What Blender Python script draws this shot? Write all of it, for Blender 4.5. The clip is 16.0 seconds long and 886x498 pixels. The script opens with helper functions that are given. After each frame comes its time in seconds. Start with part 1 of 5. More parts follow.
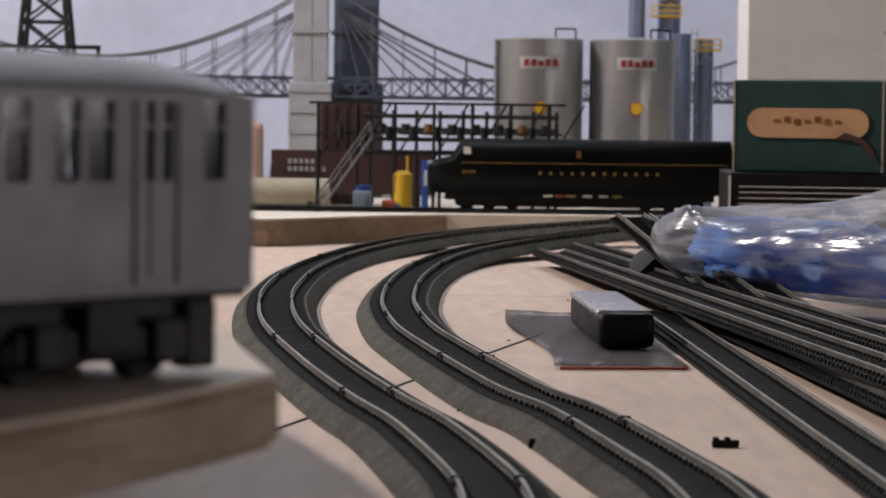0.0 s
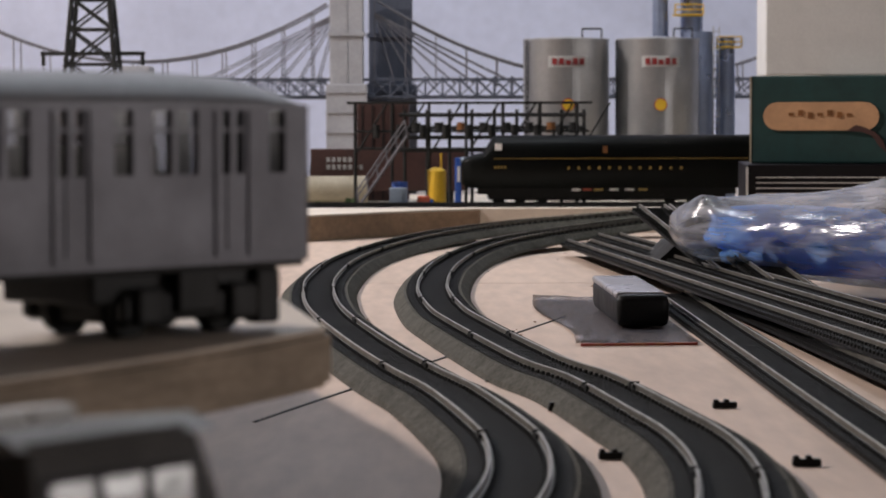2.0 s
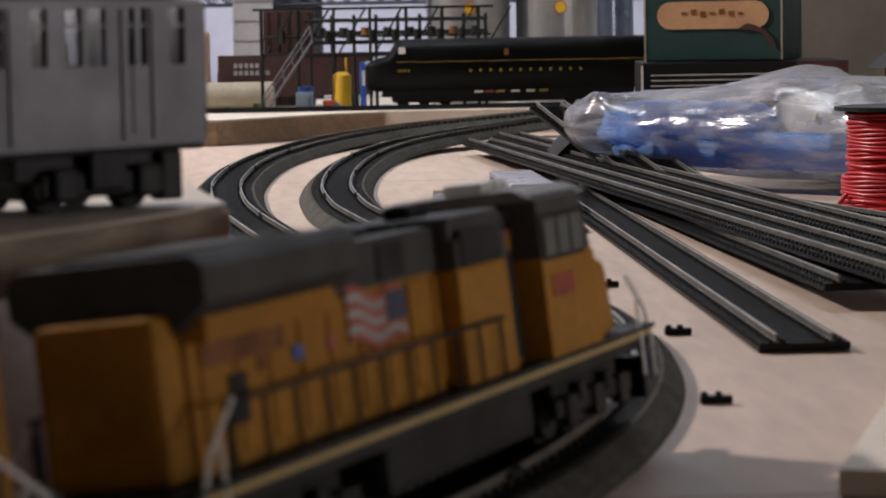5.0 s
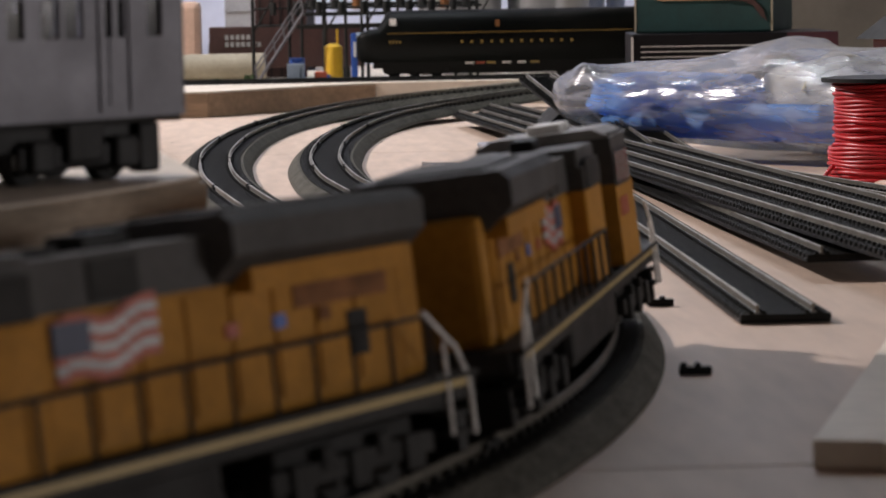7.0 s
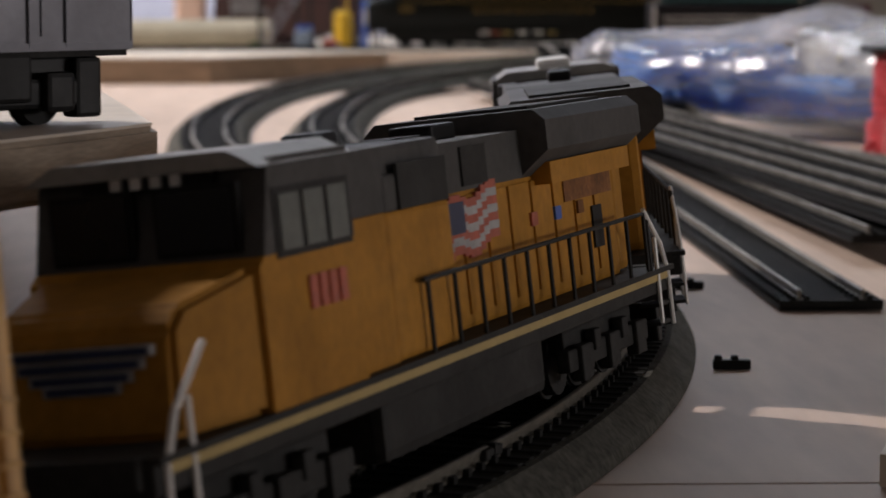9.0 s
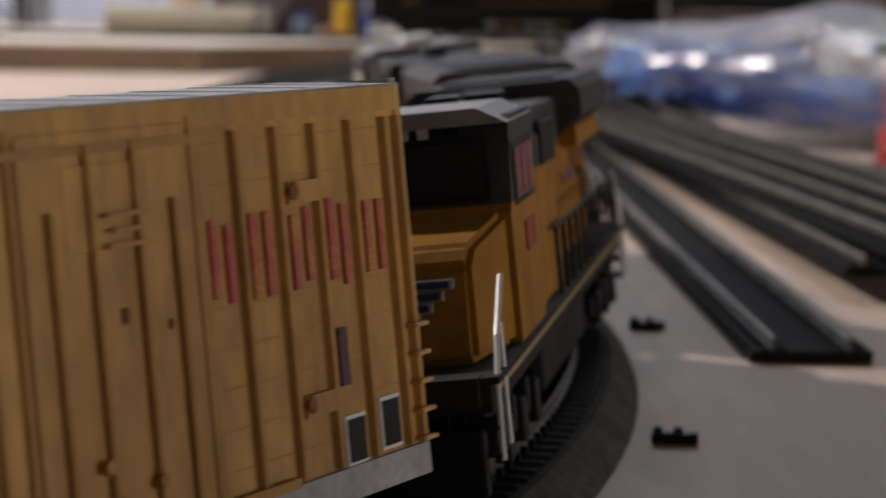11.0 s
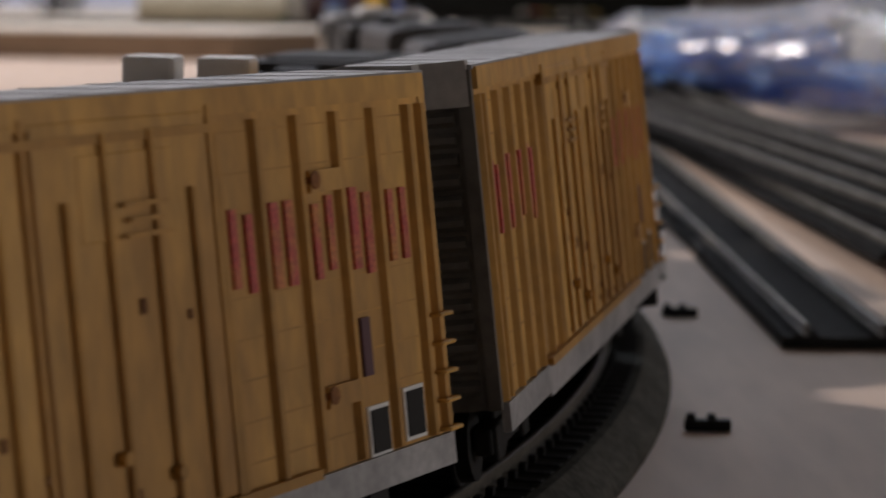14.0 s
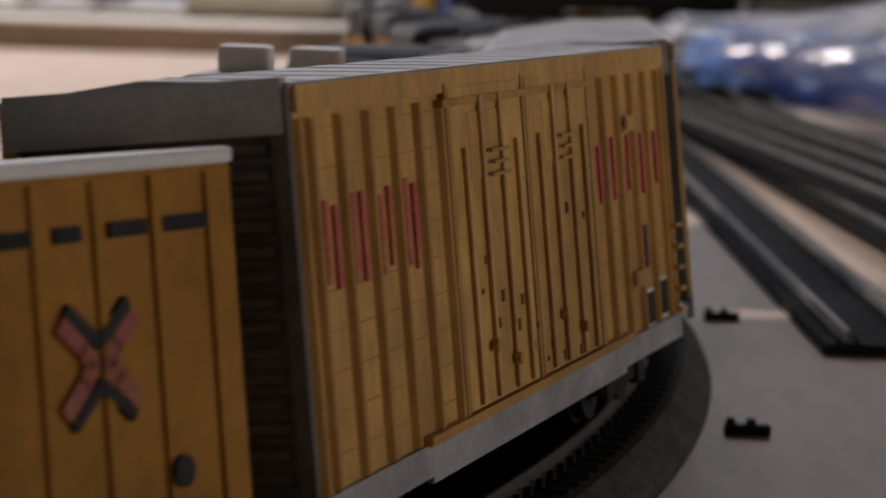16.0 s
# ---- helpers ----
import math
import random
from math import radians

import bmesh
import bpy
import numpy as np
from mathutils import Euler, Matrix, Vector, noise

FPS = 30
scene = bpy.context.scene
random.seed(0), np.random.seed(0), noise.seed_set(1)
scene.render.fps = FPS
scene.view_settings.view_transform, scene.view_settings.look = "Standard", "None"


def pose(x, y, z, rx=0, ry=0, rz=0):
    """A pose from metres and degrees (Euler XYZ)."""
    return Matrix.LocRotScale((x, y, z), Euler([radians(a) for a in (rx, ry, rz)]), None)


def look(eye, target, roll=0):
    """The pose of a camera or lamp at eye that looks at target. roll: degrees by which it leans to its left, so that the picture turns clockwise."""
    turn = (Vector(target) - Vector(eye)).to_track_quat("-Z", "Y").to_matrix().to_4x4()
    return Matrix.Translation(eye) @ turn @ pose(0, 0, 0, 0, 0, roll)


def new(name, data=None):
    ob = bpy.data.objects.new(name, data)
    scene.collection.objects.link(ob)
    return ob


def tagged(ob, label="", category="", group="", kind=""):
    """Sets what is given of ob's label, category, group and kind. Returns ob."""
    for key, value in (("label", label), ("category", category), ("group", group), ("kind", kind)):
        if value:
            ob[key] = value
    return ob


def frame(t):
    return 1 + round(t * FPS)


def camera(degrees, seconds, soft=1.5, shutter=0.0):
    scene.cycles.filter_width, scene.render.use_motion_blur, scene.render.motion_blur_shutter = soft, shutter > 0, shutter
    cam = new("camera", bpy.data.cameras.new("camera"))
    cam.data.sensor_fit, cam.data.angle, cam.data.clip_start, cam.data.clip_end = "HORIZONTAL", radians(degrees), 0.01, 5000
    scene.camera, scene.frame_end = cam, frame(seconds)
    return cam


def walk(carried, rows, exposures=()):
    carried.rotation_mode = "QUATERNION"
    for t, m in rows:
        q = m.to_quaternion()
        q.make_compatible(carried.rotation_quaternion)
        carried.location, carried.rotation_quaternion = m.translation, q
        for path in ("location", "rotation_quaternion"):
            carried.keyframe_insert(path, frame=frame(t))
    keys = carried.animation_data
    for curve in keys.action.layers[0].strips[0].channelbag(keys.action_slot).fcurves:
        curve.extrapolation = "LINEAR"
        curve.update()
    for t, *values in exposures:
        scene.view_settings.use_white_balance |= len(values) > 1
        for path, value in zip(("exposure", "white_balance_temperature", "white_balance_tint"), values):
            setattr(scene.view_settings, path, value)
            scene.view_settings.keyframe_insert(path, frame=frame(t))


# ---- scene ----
cam = camera(18.555, 16.0, 1.6, 0.5)
# eye x, y, z, tilt, turn to the left, lean, in metres and degrees
PATH = [
    (0.0, -0.0009, 0.0568, 0.0996, -2.670, -0.892, 0.744),
    (0.5, 0.0001, 0.0286, 0.0999, -2.624, -0.494, 0.199),
    (1.0, -0.0005, 0.0057, 0.0992, -2.768, -0.155, -0.175),
    (1.5, 0.0001, -0.0173, 0.0996, -2.888, -0.012, -0.109),
    (2.0, 0.0012, -0.0446, 0.1003, -2.724, -0.100, -0.119),
    (2.5, 0.0025, -0.0765, 0.1000, -2.696, -0.422, -0.411),
    (3.0, 0.0039, -0.1008, 0.0995, -2.891, -0.985, -1.020),
    (3.5, 0.0036, -0.1004, 0.0994, -3.081, -1.403, -0.777),
    (4.0, 0.0049, -0.1008, 0.0981, -3.708, -1.807, -0.907),
    (6.5, 0.0090, -0.1058, 0.0970, -5.156, -1.936, -1.062),
    (7.0, 0.0105, -0.1052, 0.0974, -5.291, -1.997, -1.044),
    (7.5, 0.0085, -0.0901, 0.0979, -5.652, -2.144, -1.098),
    (8.0, 0.0080, -0.0630, 0.0964, -5.725, -2.142, -1.468),
    (8.5, 0.0101, -0.0417, 0.0887, -5.726, -2.072, -0.690),
    (11.0, 0.0481, 0.1020, 0.0843, -5.916, -0.997, 0.970),
    (11.5, 0.0481, 0.1020, 0.0843, -6.054, -0.788, 0.944),
    (12.0, 0.0481, 0.1020, 0.0843, -6.192, -0.685, 0.918),
    (12.5, 0.0481, 0.1020, 0.0843, -6.629, -0.798, 0.891),
    (13.0, 0.0481, 0.1020, 0.0843, -6.695, -0.290, 0.865),
    (13.5, 0.0481, 0.1020, 0.0843, -6.320, -0.080, 0.839),
    (14.0, 0.0481, 0.1020, 0.0843, -6.208, -0.313, 0.813),
    (14.5, 0.0481, 0.1020, 0.0843, -5.904, -0.090, 1.067),
    (15.0, 0.0481, 0.1020, 0.0843, -5.732, 0.145, 1.320),
    (15.5, 0.0481, 0.1020, 0.0843, -5.846, 0.761, 1.574),
    (16.0, 0.0481, 0.1020, 0.0843, -6.247, 0.590, 1.828),
]


def eye_pose(x, y, z, tilt, turn, lean):
    return pose(x, y, z, 90 + tilt, 0, turn) @ pose(0, 0, 0, 0, 0, lean)


# the clip's camera opens up a little while the locomotives fill the picture
walk(cam, [(row[0], eye_pose(*row[1:])) for row in PATH], [(0.0, -0.06), (4.0, 0.0), (6.5, 0.20), (8.5, 0.22), (11.0, 0.02), (16.0, -0.10)])

# the lens focuses on a mark that moves from the far scenery to the passing train
focus = new("focus_mark")
focus.empty_display_size = 0.01
cam.data.dof.use_dof = True
cam.data.dof.focus_object = focus
cam.data.dof.aperture_fstop = 44.0
walk(focus, [(t, pose(0.0, y, 0.03)) for t, y in ((0.0, 1.25), (3.5, 1.25), (7.0, 1.20), (7.7, 0.95), (8.4, 0.52), (9.0, 0.50), (11.0, 0.44), (16.0, 0.45))])

# ---- world and lamps ----
world = bpy.data.worlds.new("world")
scene.world = world
world.use_nodes = True
world.node_tree.nodes["Background"].inputs[0].default_value = (0.5, 0.55, 0.65, 1)
world.node_tree.nodes["Background"].inputs[1].default_value = 0.010


def area_lamp(name, eye, target, size, watts, colour):
    data = bpy.data.lights.new(name, "AREA")
    data.shape, data.size, data.size_y = "RECTANGLE", size[0], size[1]
    data.energy, data.color = watts, colour
    ob = new(name, data)
    ob.matrix_world = look(eye, target)
    return ob


area_lamp("bulb_light", (-1.85, 1.95, 1.46), (0.05, 1.0, 0.0), (0.09, 0.09), 62, (1.0, 0.90, 0.875))
area_lamp("tube_light", (0.1, 2.35, 1.42), (0.1, 2.25, 0.0), (1.2, 0.1), 12.5, (0.86, 0.92, 1.0))
# low unseen fill, added only to brighten the sides of the train
area_lamp("fill_light", (1.25, 0.36, 0.17), (0.0, 0.55, 0.05), (0.4, 0.12), 2.4, (1.0, 0.93, 0.92))


# ---- materials ----
def mat(name, colour, rough=0.6, metal=0.0, grain=0.12, size=60.0, stain=0.10, bump=0.1, stretch=(1, 1, 1), spec=0.5, tint=None):
    """A surface with fine grain, broad stains and a little relief, in object space metres."""
    m = bpy.data.materials.new(name)
    m.use_nodes = True
    nt = m.node_tree
    b = nt.nodes["Principled BSDF"]
    co = nt.nodes.new("ShaderNodeTexCoord")
    mp = nt.nodes.new("ShaderNodeMapping")
    mp.inputs["Scale"].default_value = stretch
    nt.links.new(co.outputs["Object"], mp.inputs[0])
    fine = nt.nodes.new("ShaderNodeTexNoise")
    fine.inputs["Scale"].default_value = size * 8
    fine.inputs["Detail"].default_value = 4
    broad = nt.nodes.new("ShaderNodeTexNoise")
    broad.inputs["Scale"].default_value = size
    broad.inputs["Detail"].default_value = 3
    nt.links.new(mp.outputs[0], fine.inputs["Vector"])
    nt.links.new(mp.outputs[0], broad.inputs["Vector"])
    dark = tint or tuple(c * 0.45 for c in colour)
    mix1 = nt.nodes.new("ShaderNodeMix")
    mix1.data_type = "RGBA"
    mix1.inputs[6].default_value = (*colour, 1)
    mix1.inputs[7].default_value = (*dark, 1)
    r1 = nt.nodes.new("ShaderNodeMapRange")
    r1.inputs[1].default_value, r1.inputs[2].default_value = 0.42, 0.75
    r1.inputs[3].default_value, r1.inputs[4].default_value = 0.0, min(1.0, stain * 3)
    nt.links.new(broad.outputs[0], r1.inputs[0])
    nt.links.new(r1.outputs[0], mix1.inputs[0])
    mix2 = nt.nodes.new("ShaderNodeMix")
    mix2.data_type = "RGBA"
    mix2.blend_type = "MULTIPLY"
    mix2.inputs[0].default_value = 1.0
    r2 = nt.nodes.new("ShaderNodeMapRange")
    r2.inputs[1].default_value, r2.inputs[2].default_value = 0.3, 0.7
    r2.inputs[3].default_value, r2.inputs[4].default_value = 1.0 - grain, 1.0 + grain
    nt.links.new(fine.outputs[0], r2.inputs[0])
    nt.links.new(mix1.outputs[2], mix2.inputs[6])
    nt.links.new(r2.outputs[0], mix2.inputs[7])
    nt.links.new(mix2.outputs[2], b.inputs["Base Color"])
    rr = nt.nodes.new("ShaderNodeMapRange")
    rr.inputs[3].default_value, rr.inputs[4].default_value = max(0.03, rough - 0.12), min(1.0, rough + 0.12)
    nt.links.new(broad.outputs[0], rr.inputs[0])
    nt.links.new(rr.outputs[0], b.inputs["Roughness"])
    b.inputs["Metallic"].default_value = metal
    b.inputs["Specular IOR Level"].default_value = spec
    if bump:
        bp = nt.nodes.new("ShaderNodeBump")
        bp.inputs["Strength"].default_value = bump
        bp.inputs["Distance"].default_value = 0.0006
        nt.links.new(fine.outputs[0], bp.inputs["Height"])
        nt.links.new(bp.outputs[0], b.inputs["Normal"])
    return m


PLY = mat("plywood", (0.565, 0.435, 0.345), 0.62, grain=0.12, size=14, stain=0.14, bump=0.15, stretch=(1, 0.16, 1))
PLY_EDGE = mat("plywood_edge", (0.36, 0.285, 0.21), 0.7, grain=0.2, size=30, stain=0.25, bump=0.2, stretch=(1, 1, 8))
CREAM = mat("painted_board", (0.72, 0.64, 0.54), 0.65, grain=0.08, size=16, stain=0.12)
# for the unseen ceiling and walls: kept dark so little light bounces back
DARKROOM = mat("dark_unseen_surface", (0.16, 0.155, 0.15), 0.9, grain=0.1, size=9, stain=0.2, bump=0.4)
WALL = mat("painted_wall", (0.60, 0.635, 0.79), 0.85, grain=0.05, size=9, stain=0.10, bump=0.4)
BED = mat("roadbed_plastic", (0.082, 0.079, 0.067), 0.9, grain=0.4, size=70, stain=0.2, bump=0.6, spec=0.1)
BED_TOP = mat("roadbed_top", (0.021, 0.020, 0.016), 0.95, grain=0.55, size=90, stain=0.2, bump=0.8, spec=0.05)
TIE = mat("tie_plastic", (0.012, 0.012, 0.011), 0.7, grain=0.3, size=90, bump=0.3, spec=0.2)
RAIL = mat("rail_metal", (0.24, 0.225, 0.19), 0.42, metal=0.8, grain=0.2, size=60, stain=0.25)
BLACK = mat("black_plastic", (0.008, 0.008, 0.008), 0.5, grain=0.2, size=80, spec=0.2)
SOOT = mat("dark_grey_paint", (0.020, 0.020, 0.019), 0.7, grain=0.25, size=80, stain=0.2, spec=0.25)
# cab roof grey, raised above the hood roof for the light on top
LITROOF = mat("lit_cab_roof_grey", (0.24, 0.235, 0.225), 0.5, grain=0.12, size=60, stain=0.15)
ROOFGREY = mat("grey_roof_paint", (0.060, 0.059, 0.058), 0.6, grain=0.15, size=60, stain=0.15, spec=0.2)
YELLOW = mat("orange_yellow_paint", (0.40, 0.187, 0.022), 0.6, grain=0.14, size=50, stain=0.18, spec=0.15)
YSTRIPE = mat("yellow_stripe", (0.40, 0.29, 0.09), 0.45, grain=0.06, size=60)
BOXY = mat("weathered_yellow_paint", (0.60, 0.340, 0.080), 0.55, grain=0.22, size=42, stain=0.24, stretch=(1, 1, 0.4), tint=(0.24, 0.105, 0.022))
# weathered yellow, darkened for the shaded side of posts and frames
RIBY = mat("weathered_shade_yellow", (0.47, 0.245, 0.045), 0.55, grain=0.14, size=40, stain=0.25)
RUST = mat("rust_patch", (0.22, 0.085, 0.02), 0.8, grain=0.3, size=120, stain=0.3)
SILVER = mat("galvanised_sheet", (0.52, 0.53, 0.55), 0.36, metal=0.55, grain=0.12, size=60, stain=0.15)
BOARDSHADE = mat("shaded_board_face", (0.27, 0.185, 0.12), 0.75, grain=0.2, size=24, stain=0.25, bump=0.3, stretch=(0.2, 1, 1))
ROOFSIL = mat("grey_car_roof", (0.36, 0.355, 0.35), 0.5, grain=0.12, size=50, stain=0.2)
ENDTOP = mat("pale_grey_end_top", (0.44, 0.43, 0.41), 0.5, grain=0.12, size=60, stain=0.2)
DULLRED = mat("dull_red_emblem", (0.30, 0.045, 0.03), 0.6, grain=0.25, size=160, stain=0.3, tint=(0.36, 0.17, 0.045))
SILL = mat("silver_sill", (0.40, 0.40, 0.40), 0.5, metal=0.2, grain=0.2, size=70, stain=0.25)
ENDGREY = mat("dirty_grey_end", (0.13, 0.12, 0.105), 0.6, grain=0.25, size=50, stain=0.25)
REDLET = mat("red_marking", (0.46, 0.06, 0.06), 0.5, grain=0.15, size=90, stain=0.15)
DARKRED = mat("faded_red_marking", (0.42, 0.09, 0.05), 0.55, grain=0.2, size=80, stain=0.2)
WORNRED = mat("worn_red_marking", (0.46, 0.07, 0.06), 0.55, grain=0.3, size=260, stain=0.30, tint=(0.52, 0.24, 0.06))
# opaque pane; the light seen through the cab is put into its pale tone
CABGLASS = mat("backlit_cab_glazing", (0.15, 0.16, 0.145), 0.12, grain=0.1, size=60, stain=0.15, spec=0.8)
WHITE = mat("white_plastic", (0.78, 0.78, 0.76), 0.45, grain=0.04, size=50, stain=0.04)
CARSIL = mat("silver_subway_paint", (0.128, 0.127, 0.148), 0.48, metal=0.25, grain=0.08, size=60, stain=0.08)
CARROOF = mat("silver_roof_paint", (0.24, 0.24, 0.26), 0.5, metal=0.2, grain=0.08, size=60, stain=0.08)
PRRGREEN = mat("dark_green_enamel", (0.0035, 0.0042, 0.0038), 0.45, grain=0.1, size=60, spec=0.12)
GOLD = mat("gold_marking", (0.26, 0.17, 0.04), 0.45, grain=0.1, size=80)
TANK = mat("silver_tank", (0.42, 0.42, 0.42), 0.34, metal=0.75, grain=0.06, size=50, stain=0.10)
TANKB = mat("bluish_tank", (0.34, 0.40, 0.55), 0.30, metal=0.75, grain=0.06, size=50, stain=0.10)
STONE = mat("grey_bridge_plastic", (0.36, 0.36, 0.38), 0.6, grain=0.08, size=40, stain=0.1)
STEELBLUE = mat("steel_blue_truss", (0.075, 0.085, 0.115), 0.5, grain=0.15, size=60)
CABLE = mat("grey_cable", (0.13, 0.125, 0.14), 0.55, grain=0.1, size=60)
BROWNFRT = mat("boxcar_brown", (0.055, 0.022, 0.018), 0.6, grain=0.15, size=50, stain=0.2)
YELTANK = mat("yellow_tank_paint", (0.70, 0.43, 0.03), 0.4, grain=0.08, size=60)
BLUEP = mat("blue_plastic", (0.03, 0.10, 0.42), 0.4, grain=0.08, size=40)
NAVY = mat("navy_paint", (0.015, 0.025, 0.075), 0.5, grain=0.1, size=60)
BLUEG = mat("bluegrey_plastic", (0.26, 0.32, 0.40), 0.45, grain=0.1, size=50)
CARDGREEN = mat("dark_green_card", (0.006, 0.042, 0.040), 0.6, grain=0.15, size=22, stain=0.2)
ORANGELAB = mat("faded_orange_label", (0.55, 0.32, 0.17), 0.65, grain=0.08, size=30, stain=0.15)
PURPLE = mat("maroon_card", (0.075, 0.018, 0.03), 0.5, grain=0.1, size=30)
CARDBLACK = mat("black_card", (0.009, 0.008, 0.010), 0.5, grain=0.15, size=30, spec=0.2)
REDWIRE = mat("red_wire", (0.52, 0.02, 0.025), 0.35, grain=0.05, size=60)
PAPER = mat("cream_paper", (0.80, 0.70, 0.42), 0.7, grain=0.04, size=20)
TUB = mat("grey_beige_tub", (0.25, 0.23, 0.195), 0.5, grain=0.06, size=14, stain=0.2)
BEIGE = mat("beige_plastic", (0.42, 0.38, 0.32), 0.55, grain=0.06, size=14, stain=0.1)
HOUSERED = mat("brick_red_plastic", (0.20, 0.035, 0.018), 0.6, grain=0.15, size=60)
GREYTOP = mat("brushed_grey_lid", (0.36, 0.35, 0.37), 0.3, metal=0.3, grain=0.1, size=40)
BUSH = mat("green_foam", (0.05, 0.085, 0.03), 0.9, grain=0.4, size=120)
TAN = mat("tan_plastic", (0.34, 0.30, 0.22), 0.6, grain=0.1, size=40)
FLESH = mat("pinkish_clay", (0.62, 0.42, 0.32), 0.6, grain=0.08, size=40)


def clear_plastic(name, tone, alpha, rough):
    m = bpy.data.materials.new(name)
    m.use_nodes = True
    nt = m.node_tree
    b = nt.nodes["Principled BSDF"]
    b.inputs["Base Color"].default_value = (*tone, 1)
    b.inputs["Roughness"].default_value = rough
    b.inputs["Alpha"].default_value = alpha
    b.inputs["Coat Weight"].default_value = 0.8
    b.inputs["Coat Roughness"].default_value = 0.12
    n = nt.nodes.new("ShaderNodeTexNoise")
    n.inputs["Scale"].default_value = 45
    bp = nt.nodes.new("ShaderNodeBump")
    bp.inputs["Strength"].default_value = 0.6
    bp.inputs["Distance"].default_value = 0.007
    nt.links.new(n.outputs[0], bp.inputs["Height"])
    nt.links.new(bp.outputs[0], b.inputs["Normal"])
    return m


SHEET = clear_plastic("grey_plastic_sheet", (0.33, 0.34, 0.40), 0.65, 0.15)
CARGLASS = clear_plastic("tinted_car_glass", (0.03, 0.03, 0.03), 0.35, 0.08)
WINDOW = mat("dark_window", (0.007, 0.007, 0.008), 0.3, grain=0.1, size=60, spec=0.35, bump=0)


# ---- mesh helpers ----
def box(bm, c, s, rz=0.0, bevel=0.0, taper=1.0):
    """A box at centre c of size s; taper shrinks its top in y."""
    vs = bmesh.ops.create_cube(bm, size=1.0)["verts"]
    for v in vs:
        if v.co.z > 0:
            v.co.y *= taper
        v.co = Vector((v.co.x * s[0], v.co.y * s[1], v.co.z * s[2]))
    if rz:
        bmesh.ops.rotate(bm, verts=vs, cent=(0, 0, 0), matrix=Matrix.Rotation(rz, 3, "Z"))
    bmesh.ops.translate(bm, verts=vs, vec=c)
    if bevel:
        es = list({e for v in vs for e in v.link_edges})
        bmesh.ops.bevel(bm, geom=es, offset=bevel, segments=2, affect="EDGES", profile=0.6)


def rod(bm, a, b, r, seg=8, r2=None, caps=True):
    a, b = Vector(a), Vector(b)
    d = b - a
    q = d.to_track_quat("Z", "Y").to_matrix().to_4x4()
    bmesh.ops.create_cone(bm, cap_ends=caps, segments=seg, radius1=r, radius2=r if r2 is None else r2, depth=d.length, matrix=Matrix.Translation((a + b) / 2) @ q)


def tube(bm, pts, r, seg=6):
    for a, b in zip(pts[:-1], pts[1:]):
        rod(bm, a, b, r, seg)


def prism(bm, outline, axis, lo, hi):
    """An outline swept along an axis: y means outline in (x, z), x in (y, z), z in (x, y)."""
    def at(p, k):
        return {"y": (p[0], k, p[1]), "x": (k, p[0], p[1]), "z": (p[0], p[1], k)}[axis]
    a = [bm.verts.new(at(p, lo)) for p in outline]
    b = [bm.verts.new(at(p, hi)) for p in outline]
    n = len(outline)
    bm.faces.new(a)
    bm.faces.new(b[::-1])
    for i in range(n):
        bm.faces.new((a[i], b[i], b[(i + 1) % n], a[(i + 1) % n]))
    bmesh.ops.recalc_face_normals(bm, faces=bm.faces[:])


def sweep(bm, path, section, close=True):
    """A section (side, up) swept along a path of (point, side vector, half-width factor)."""
    rings = []
    for p, side, k in path:
        rings.append([bm.verts.new(p + side * (u * k) + Vector((0, 0, w))) for u, w in section])
    n = len(section)
    for r0, r1 in zip(rings[:-1], rings[1:]):
        for i in range(n if close else n - 1):
            bm.faces.new((r0[i], r0[(i + 1) % n], r1[(i + 1) % n], r1[i]))
    if close:
        bm.faces.new(rings[0][::-1])
        bm.faces.new(rings[-1])


def mesh_of(name, bm, material, smooth=False):
    bmesh.ops.recalc_face_normals(bm, faces=bm.faces[:])
    me = bpy.data.meshes.new(name)
    bm.to_mesh(me)
    bm.free()
    me.materials.append(material)
    if smooth:
        for p in me.polygons:
            p.use_smooth = True
    return me


def part(name, bm, material, parent=None, label="", smooth=False):
    ob = new(name, mesh_of(name, bm, material, smooth))
    ob.parent = parent
    if label:
        ob["label"] = label
    return ob


def thing(name, at, label, category, group="", kind=""):
    ob = new(name)
    ob.empty_display_size = 0.02
    ob.matrix_world = at
    return tagged(ob, label, category, group, kind)


def boxpart(name, parent, material, *boxes, label="", bevel=0.0):
    bm = bmesh.new()
    for c, s in boxes:
        box(bm, c, s, bevel=bevel)
    return part(name, bm, material, parent, label)


def solid(name, material, outline, lo, hi, label, category, kind=""):
    bm = bmesh.new()
    prism(bm, outline, "z", lo, hi)
    return tagged(part(name, bm, material), label, category, "", kind)


# ---- room ----
def room():
    f = bmesh.new(); box(f, (-0.6, 1.2, -0.925), (5.4, 4.6, 0.05))
    tagged(part("floor", f, BEIGE), "grey basement floor under the layout table", "floor", kind="structure")
    c = bmesh.new(); box(c, (-0.6, 1.2, 1.575), (5.4, 4.6, 0.05))
    tagged(part("ceiling", c, DARKROOM), "unseen ceiling, kept dark to cut bounced light", "ceiling", kind="structure")
    for n, at, s in (("wall_north", (-0.6, 3.12, 0.325), (5.2, 0.08, 2.45)), ("wall_south", (-0.6, -0.94, 0.325), (5.2, 0.08, 2.45)),
                     ("wall_east", (2.04, 1.09, 0.325), (0.08, 4.14, 2.45)), ("wall_west", (-3.24, 1.09, 0.325), (0.08, 4.14, 2.45))):
        b = bmesh.new(); box(b, at, s)
        tagged(part(n, b, WALL if n == "wall_north" else DARKROOM), "bluish white painted basement wall" if n == "wall_north" else "unseen wall, kept dark to cut bounced light", "wall", kind="structure")


room()


